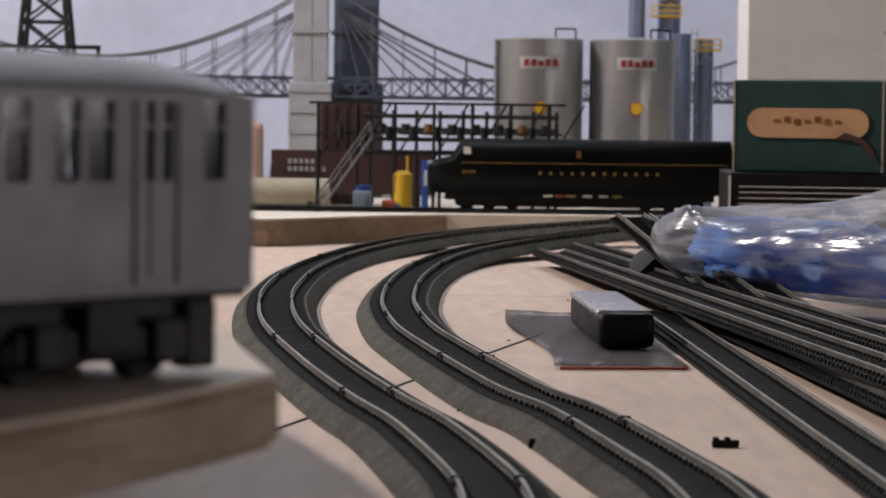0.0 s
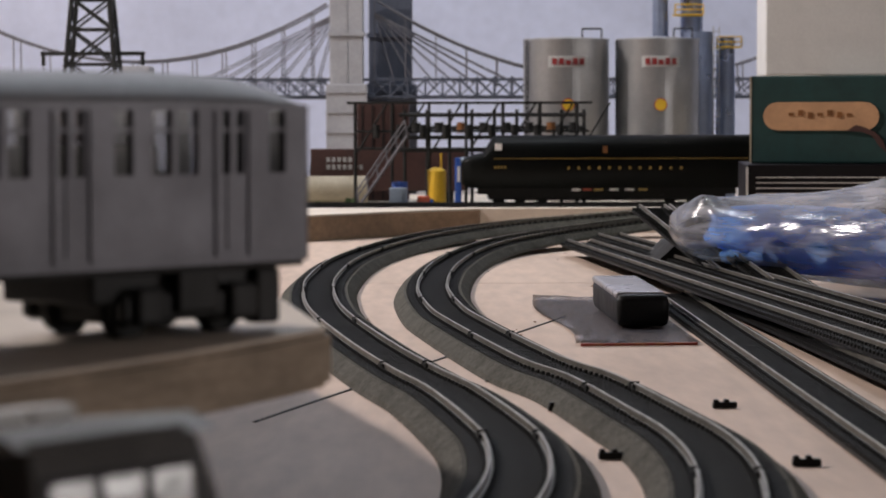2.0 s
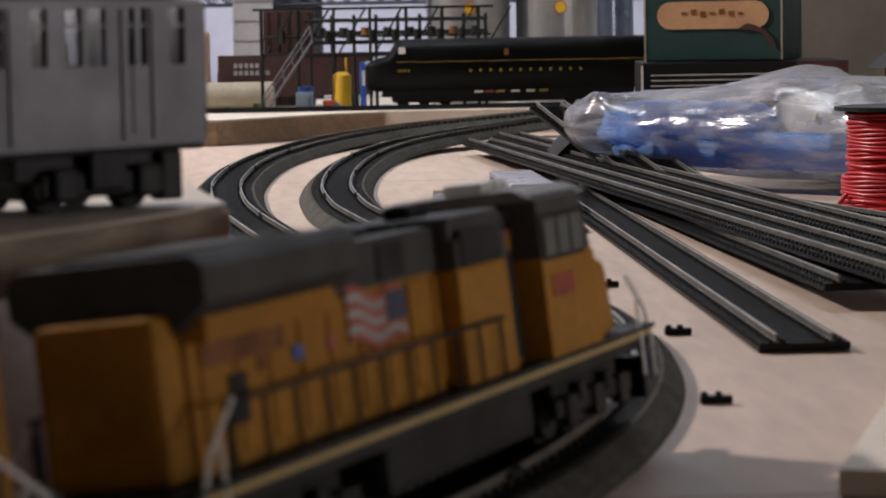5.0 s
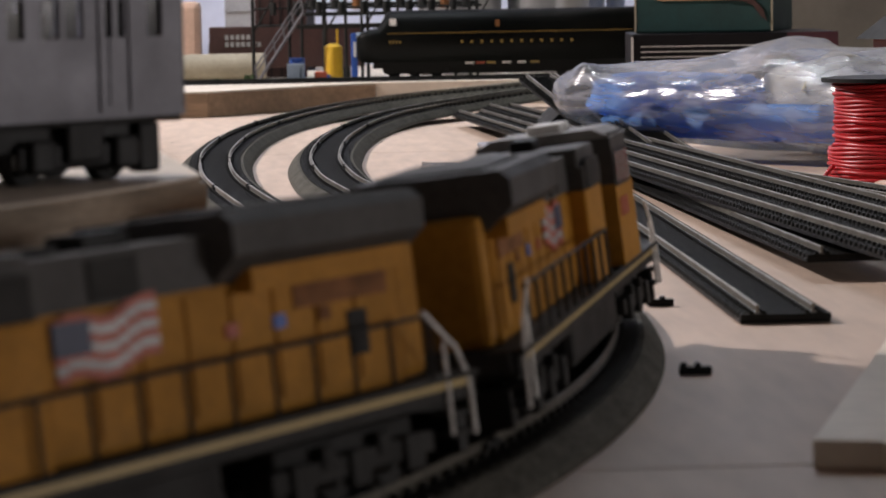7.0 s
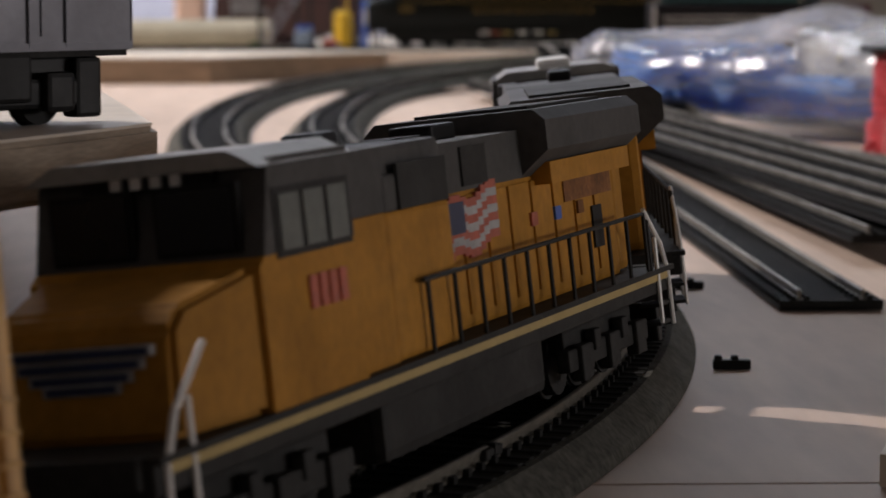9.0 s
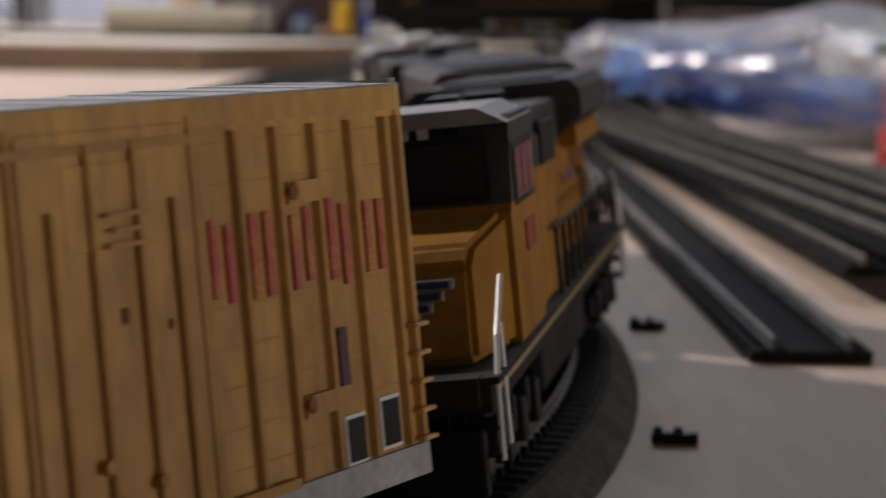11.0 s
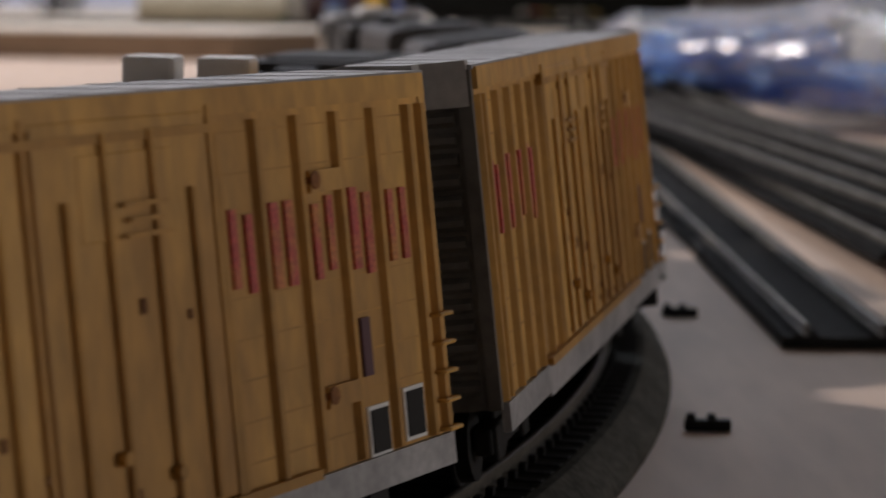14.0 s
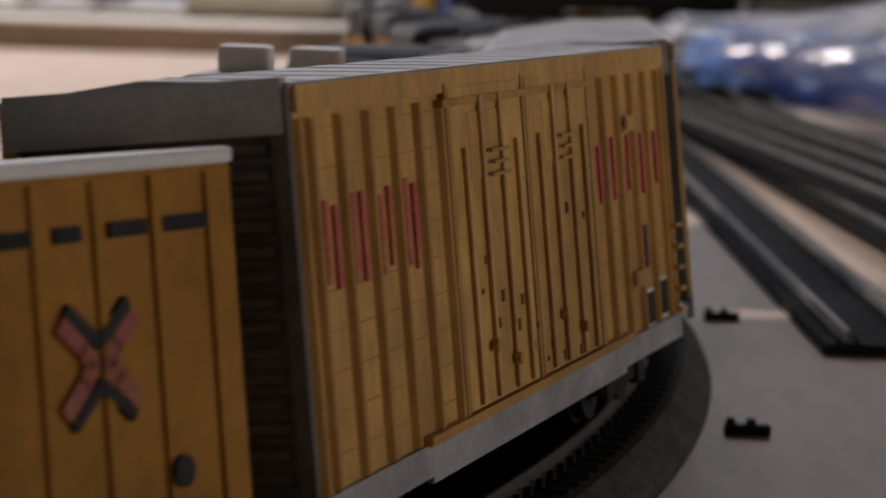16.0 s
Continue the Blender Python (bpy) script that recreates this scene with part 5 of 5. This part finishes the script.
            part("grab_iron", bm, WHITE, t, "white grab iron")
            boxpart("step", t, SOOT, ((x, s * 0.0150, 0.0068), (0.009, 0.004, 0.0007)), ((x, s * 0.0150, 0.0105), (0.009, 0.004, 0.0007)))
    for z, w in ((0.0294, 0.0200), (0.0278, 0.0170), (0.0262, 0.0136), (0.0248, 0.0100)):
        boxpart("emblem_edge", t, SILL, ((0.1020, 0, z), (0.0022, w + 0.0010, 0.0014)), label="pale emblem edging")
        boxpart("wing_emblem", t, NAVY, ((0.1027, 0, z), (0.0012, w, 0.0010)), label="dark blue emblem bar")
    boxpart("number_board", t, BLACK, ((0.0768, 0, 0.0497), (0.0022, 0.020, 0.0028)))
    for k in range(4):
        boxpart("number_mark", t, WHITE, ((0.0781, -0.0045 + k * 0.003, 0.0497), (0.0004, 0.0016, 0.0016)))
    boxpart("fuel_tank", t, SOOT, ((0.0, 0, 0.0090), (0.078, 0.0300, 0.0110)), label="dark grey fuel tank", bevel=0.0020)
    boxpart("plow", t, BLACK, ((0.1165, 0, 0.0060), (0.004, 0.030, 0.0095)), bevel=0.0006)
    boxpart("rear_plow", t, BLACK, ((-0.1165, 0, 0.0065), (0.003, 0.028, 0.008)), bevel=0.0006)
    for s in (-1, 1):
        boxpart("anticlimber", t, SOOT, ((s * 0.117, 0, 0.0160), (0.005, 0.030, 0.0040)))
    for s in (-1, 1):
        boxpart("coupler", t, SOOT, ((s * 0.1225, 0, 0.0095), (0.012, 0.003, 0.003)), bevel=0.0005)
        tr = boxpart("truck", t, SOOT, ((s * 0.078, 0.0138, 0.0066), (0.052, 0.0026, 0.0040)), ((s * 0.078, -0.0138, 0.0066), (0.052, 0.0026, 0.0040)), ((s * 0.078, 0, 0.0098), (0.044, 0.026, 0.0040)),
                     *[((s * 0.078 + dx, q * 0.0148, 0.0058), (0.0060, 0.0026, 0.0064)) for dx in (-0.018, 0, 0.018) for q in (-1, 1)], *[((s * 0.078 + dx, q * 0.0146, 0.0088), (0.0040, 0.0022, 0.0040)) for dx in (-0.009, 0.009) for q in (-1, 1)], label="dark grey six-wheel truck", bevel=0.0005)
        for dx in (-0.018, 0, 0.018):
            wheelset(tr, s * 0.078 + dx, 0.0060, 0.0060)
    return t


def ribbed_boxcar(label):
    """A tall boxcar with double plug doors: x forward, origin at the middle on the rail top."""
    t = thing("boxcar", Matrix.Identity(4), label, "boxcar", "weathered yellow boxcars")
    L, W, z0, z1 = 0.178, 0.0350, 0.0120, 0.0580
    boxpart("body", t, BOXY, ((0, 0, (z0 + z1) / 2), (L - 0.003, W - 0.0008, z1 - z0)), label="weathered orange-yellow sheet sides")
    for s in (-1, 1):
        y = s * (W / 2 - 0.0004)
        # side posts, their shadow side put into the darker yellow
        ribs = [0.0872, 0.0835, 0.0740, 0.0645, 0.0550, 0.0455, 0.0365, -0.0365, -0.0455, -0.0550, -0.0645, -0.0740, -0.0835, -0.0872]
        for x in ribs:
            bm = bmesh.new()
            prism(bm, [(x - 0.0010, y), (x - 0.0005, y + s * 0.0009), (x + 0.0005, y + s * 0.0009), (x + 0.0010, y)], "z", z0 + 0.001, z1 - 0.0035)
            part("side_post", bm, RIBY, t)
        for k in range(9):
            for x in (0.0600, -0.0600):
                boxpart("panel_seam", t, RIBY, ((x, y - s * 0.00013, z0 + 0.0045 + k * 0.0046), (0.046, 0.0004, 0.00022)))
        for k in range(16):
            w = 0.0004 + 0.0007 * abs(math.sin(k * 2.3))
            boxpart("rust_spot", t, RUST, ((-0.030 + 0.060 * ((k * 0.37) % 1), y + s * 0.00105, 0.0150 + 0.024 * ((k * 0.61) % 1) ** 1.6), (w, 0.0004, w * 1.5)))
        boxpart("top_rail", t, BOXY, ((0, y + s * 0.0003, z1 - 0.0012), (L - 0.002, 0.0010, 0.0030)))
        boxpart("bottom_rail", t, SILL, ((0, y + s * 0.0003, z0 - 0.0012), (L - 0.002, 0.0012, 0.0040)), ((0, y, z0 - 0.0035), (0.10, 0.0008, 0.0016)), label="silver grey bottom sill")
        # double plug doors
        for c in (0.0178, -0.0178):
            boxpart("plug_door", t, BOXY, ((c, y + s * 0.0004, 0.0350), (0.0330, 0.0012, 0.0420)), label="weathered yellow plug door", bevel=0.0003)
            for dx in (-0.0120, -0.0045, 0.0045, 0.0120):
                bm = bmesh.new(); rod(bm, (c + dx, y + s * 0.0014, 0.0145), (c + dx, y + s * 0.0014, 0.0480 if abs(dx) > 0.01 else 0.0545), 0.00042, 6)
                part("lock_bar", bm, BOXY, t)
            boxpart("door_panel", t, BOXY, ((c, y + s * 0.0009, 0.0480), (0.0180, 0.0005, 0.0090)), bevel=0.0002)
            for k in range(3):
                boxpart("stencil_line", t, RIBY, ((c + 0.002, y + s * 0.0019, 0.0470 - k * 0.0016), (0.0085 - 0.002 * (k % 2), 0.0003, 0.0005)))
            for k in range(2):
                bm = bmesh.new(); rod(bm, (c - 0.006 + k * 0.010, y + s * 0.0012, 0.0215 - k * 0.003), (c - 0.006 + k * 0.010, y + s * 0.0022, 0.0215 - k * 0.003), 0.0008, 8)
                part("door_gear", bm, RIBY, t)
        for x in (0.0352, 0.0, -0.0352):
            boxpart("door_frame", t, RIBY, ((x, y + s * 0.0005, 0.0348), (0.0010, 0.0010, 0.0435)))
        boxpart("door_track", t, RIBY, ((0, y + s * 0.0008, z0 + 0.0012), (0.105, 0.0014, 0.0012)), ((0, y + s * 0.0008, z1 - 0.0040), (0.075, 0.0010, 0.0010)))
        # faded red painted marks between the posts, as plain bars: five ahead of the doors, four behind
        for places, zc, tall, m in (((0.0410, 0.0502, 0.0598, 0.0693, 0.0788), 0.0400, 0.0098, WORNRED), ((-0.0788, -0.0693, -0.0598, -0.0502), 0.0400, 0.0105, WORNRED)):
            for k, px in enumerate(places):
                bm = bmesh.new()
                for q in (-1, 1):
                    box(bm, (-s * (px + q * 0.0017), y + s * 0.00010, zc + q * 0.0004 * (k % 3 - 1)), (0.0014 + 0.0004 * (k % 2), 0.0007, tall - 0.0010 * ((k + q) % 2)))
                part("red_mark", bm, m, t, "faded red painted mark")
        ff = -s
        boxpart("data_plate", t, BLACK, ((ff * 0.0693, y + s * 0.00025, 0.0158), (0.0044, 0.0006, 0.0052)), ((ff * 0.0788, y + s * 0.00025, 0.0166), (0.0044, 0.0006, 0.0056)), label="black stencilled data plate")
        boxpart("plate_edge", t, WHITE, ((ff * 0.0693, y + s * 0.0001, 0.0158), (0.0053, 0.0005, 0.0062)), ((ff * 0.0788, y + s * 0.0001, 0.0166), (0.0054, 0.0005, 0.0066)))
        boxpart("tag_strip", t, PURPLE, ((ff * 0.0668, y + s * 0.0007, 0.0262), (0.0022, 0.0006, 0.0070)), label="dark label strip")
        for z in (0.0466, 0.0214):
            boxpart("patch_plate", t, BOXY, ((ff * 0.0605, y + s * 0.0006, z), (0.0080, 0.0007, 0.0026)))
        for x, z in ((0.0575, 0.0468), (0.0575, 0.0216)):
            bm = bmesh.new(); rod(bm, (ff * x, y, z), (ff * x, y + s * 0.0012, z), 0.0011, 10)
            part("jack_pad", bm, RUST, t, "rusty round pad")
        for k in range(5):
            bm = bmesh.new()
            z = 0.0135 + k * 0.0036
            tube(bm, [(ff * 0.0880, y, z), (ff * 0.0880, y + s * 0.0020, z), (ff * 0.0845, y + s * 0.0020, z), (ff * 0.0845, y, z)], 0.0003, 5)
            part("ladder_rung", bm, BOXY, t)
    # corrugated ends
    for s in (-1, 1):
        bm = bmesh.new()
        box(bm, (s * (L / 2 - 0.0010), 0, (z0 + z1) / 2), (0.0012, W - 0.0020, z1 - z0))
        part("end_sheet", bm, ENDGREY, t, "dirty grey car end")
        for k in range(14):
            bm = bmesh.new()
            prism(bm, [(s * (L / 2 - 0.0006), z0 + 0.002 + k * 0.0028), (s * (L / 2 + 0.0007), z0 + 0.0028 + k * 0.0028), (s * (L / 2 + 0.0007), z0 + 0.0036 + k * 0.0028), (s * (L / 2 - 0.0006), z0 + 0.0044 + k * 0.0028)], "y", -W / 2 + 0.003, W / 2 - 0.003)
            part("end_corrugation", bm, ENDGREY, t)
        boxpart("end_top", t, ENDTOP, ((s * (L / 2 - 0.0004), 0, z1 - 0.0018), (0.0020, W - 0.0015, 0.0062)), label="bare silver top of the end")
        for q in (-1, 1):
            boxpart("corner_post", t, ENDGREY if q * s > 0 else BOXY, ((s * (L / 2 - 0.0004), q * (W / 2 - 0.0012), (z0 + z1) / 2), (0.0018, 0.0018, z1 - z0)))
        boxpart("coupler", t, SOOT, ((s * (L / 2 + 0.0050), 0, 0.0095), (0.012, 0.003, 0.003)), bevel=0.0005)
        tr = boxpart("truck", t, SOOT, ((s * 0.064, 0.0118, 0.0058), (0.027, 0.0026, 0.0038)), ((s * 0.064, -0.0118, 0.0058), (0.027, 0.0026, 0.0038)), ((s * 0.064, 0, 0.0072), (0.008, 0.024, 0.0040)),
                     *[((s * 0.064 + dx, q * 0.0128, 0.0054), (0.0050, 0.0020, 0.0050)) for dx in (-0.0105, 0.0105) for q in (-1, 1)], label="dark four-wheel truck", bevel=0.0005)
        for dx in (-0.0105, 0.0105):
            wheelset(tr, s * 0.064 + dx, 0.0052, 0.0052)
    bm = bmesh.new()
    prism(bm, [(-W / 2, z1), (W / 2, z1), (W / 2, z1 + 0.0006), (0, z1 + 0.0020), (-W / 2, z1 + 0.0006)], "x", -L / 2, L / 2)
    part("roof", bm, ROOFSIL, t, "dull grey galvanised roof")
    for k in range(13):
        bm = bmesh.new()
        x = -L / 2 + 0.008 + k * (L - 0.016) / 12
        prism(bm, [(-W / 2 + 0.001, z1 + 0.0005), (0, z1 + 0.0018), (W / 2 - 0.001, z1 + 0.0005), (W / 2 - 0.001, z1 + 0.00076), (0, z1 + 0.00209), (-W / 2 + 0.001, z1 + 0.00076)], "x", x - 0.0005, x + 0.0005)
        part("roof_seam", bm, ROOFSIL, t)
    boxpart("centre_sill", t, BLACK, ((0, 0, 0.0088), (L - 0.006, 0.008, 0.0060)), ((0.0, 0.006, 0.0085), (0.024, 0.010, 0.005)), label="black centre sill")
    return t


def stroke(bm, pts, y0, y1, width):
    """A flat band of even width along points in (x, z), from y0 to y1."""
    for (xa, za), (xb, zb) in zip(pts[:-1], pts[1:]):
        n = math.hypot(xb - xa, zb - za)
        u, w = (xb - xa) / n * width * 0.2, (zb - za) / n * width * 0.2
        nx, nz = -(zb - za) / n * width / 2, (xb - xa) / n * width / 2
        prism(bm, [(xa - u + nx, za - w + nz), (xb + u + nx, zb + w + nz), (xb + u - nx, zb + w - nz), (xa - u - nx, za - w - nz)], "y", y0, y1)


def low_boxcar():
    t = thing("low_boxcar", Matrix.Identity(4), "orange low boxcar with white roof and crossed emblem", "boxcar")
    L, W, z0, z1 = 0.150, 0.0345, 0.0115, 0.0507
    boxpart("body", t, YELLOW, ((0, 0, (z0 + z1) / 2), (L, W - 0.001, z1 - z0)), label="orange body", bevel=0.0006)
    boxpart("roof", t, WHITE, ((0, 0, z1 + 0.0008), (L, W, 0.0018)), label="white roof", bevel=0.0006)
    for s in (-1, 1):
        y = s * (W / 2 - 0.0003)
        for k in range(16):
            boxpart("side_post", t, YELLOW, ((-0.0705 + k * 0.0094, y, 0.0310), (0.0014, 0.0006, 0.038)))
        # crossed emblem: two red arcs back to back, black tips between them above and below
        ex, ez = -s * 0.0505, 0.0322
        for d in (-1, 1):
            bm = bmesh.new()
            stroke(bm, [(ex + d * 0.0056, ez + 0.0042), (ex + d * 0.0026, ez + 0.0017), (ex + d * 0.0014, ez), (ex + d * 0.0026, ez - 0.0017), (ex + d * 0.0056, ez - 0.0042)], y - s * 0.0003, y + s * 0.0004, 0.0019)
            part("emblem_arc", bm, DULLRED, t, "red emblem arc")
            bm = bmesh.new()
            stroke(bm, [(ex - 0.0046, ez + d * 0.0056), (ex, ez + d * 0.0020), (ex + 0.0046, ez + d * 0.0056)], y - s * 0.0003, y + s * 0.0005, 0.0012)
            part("emblem_tip", bm, BLACK, t, "black emblem tip")
        for k in range(15):
            boxpart("dark_stencil", t, SOOT, ((-0.0658 + k * 0.0094, y, 0.0450), (0.0060 + 0.002 * ((k * 7) % 3 - 1), 0.0006, 0.0016)))
        for k in range(2):
            bm = bmesh.new(); rod(bm, (-s * 0.0622, y, 0.0200 - k * 0.0045), (-s * 0.0622, y + s * 0.0008, 0.0200 - k * 0.0045), 0.0017, 14)
            part("round_plate", bm, BLACK, t)
    for s in (-1, 1):
        boxpart("coupler", t, SOOT, ((s * (L / 2 + 0.0050), 0, 0.0095), (0.012, 0.003, 0.003)))
        tr = boxpart("truck", t, SOOT, ((s * 0.052, 0.0118, 0.0058), (0.027, 0.0026, 0.0038)), ((s * 0.052, -0.0118, 0.0058), (0.027, 0.0026, 0.0038)), ((s * 0.052, 0, 0.0078), (0.008, 0.024, 0.0050)), label="dark four-wheel truck")
        for dx in (-0.0105, 0.0105):
            wheelset(tr, s * 0.052 + dx, 0.0052, 0.0052)
    return t


lead = diesel("diesel_locomotive", "leading orange-yellow diesel locomotive with grey roof, nose forward", ((0.056, 0.0), (0.065, 0.0)))
trail = diesel("diesel_locomotive", "trailing orange-yellow diesel locomotive with grey roof, nose backward", ())
car_a = ribbed_boxcar("weathered yellow ribbed boxcar with faded red marks, behind the locomotives")
car_b = ribbed_boxcar("weathered yellow ribbed boxcar with faded red marks, second in the row")
car_c = low_boxcar()
pusher = diesel("diesel_locomotive", "orange-yellow diesel locomotive with white blocks on its roof, inner line", ((0.064, -0.0062), (0.064, 0.0062)), 0.0050)

# the running line as a table of distance and place; zero at the curve's outermost point
LINE = MAIN_LINE
DIST = [0.0]
for a, b in zip(LINE[:-1], LINE[1:]):
    DIST.append(DIST[-1] + (b - a).length)
ZERO = DIST[min(range(len(LINE)), key=lambda i: (LINE[i] - Vector((ARC_C.x + ARC_R, ARC_C.y, 0))).length)]


def on_line(s):
    i = max(1, min(int(np.searchsorted(DIST, s + ZERO)), len(LINE) - 1))
    k = (s + ZERO - DIST[i - 1]) / (DIST[i] - DIST[i - 1])
    return LINE[i - 1] + (LINE[i] - LINE[i - 1]) * k


def rolling(s, half, back=False):
    """The pose of a car whose middle is s along the line and whose trucks are half apart from it."""
    a, b = on_line(s - half), on_line(s + half)
    d = b - a
    p = (a + b) / 2
    return pose(p.x, p.y, p.z + RAILTOP, LEAN * (1 if back else -1) * min(1.0, max(0.0, (0.45 - s) / 0.3)), -math.degrees(math.atan2(d.z, math.hypot(d.x, d.y))), math.degrees(math.atan2(d.y, d.x)) + (180 if back else 0))


RUN = [(0.0, -1.018), (2.0, -0.884), (3.0, -0.817), (4.0, -0.752), (6.5, -0.587), (8.0, -0.488), (8.5, -0.4532), (11.0, -0.2450), (14.0, -0.0530), (16.0, 0.0706)]  # seconds and how far the first boxcar's front has come


def motions():
    ts = [k * 0.5 for k in range(33)]
    for ob, middle, half, back in ((lead, 0.392, 0.078, False), (trail, 0.136, 0.078, True), (car_a, -0.089, 0.064, False), (car_b, -0.284, 0.064, False), (car_c, -0.457, 0.052, False)):
        walk(ob, [(t, rolling(float(np.interp(t, [r[0] for r in RUN], [r[1] for r in RUN])) + middle, half, back)) for t in ts])
    # the locomotive on the inner line comes past the deck and slows down behind the boxcars
    angles = ((0.0, -89.0), (8.5, -68.0), (12.5, -14.6), (13.0, -12.0), (13.5, -9.6), (14.0, -7.6), (14.5, -6.3), (15.0, -5.8), (16.0, -5.4))
    rows = []
    for t in ts:
        a = radians(float(np.interp(t, [r[0] for r in angles], [r[1] for r in angles])))
        rows.append((t, pose(ARC_C.x + (ARC_R - GAP) * math.cos(a), ARC_C.y + (ARC_R - GAP) * math.sin(a), RAILTOP, 0, 0, math.degrees(a) - 90)))
    walk(pusher, rows)


motions()
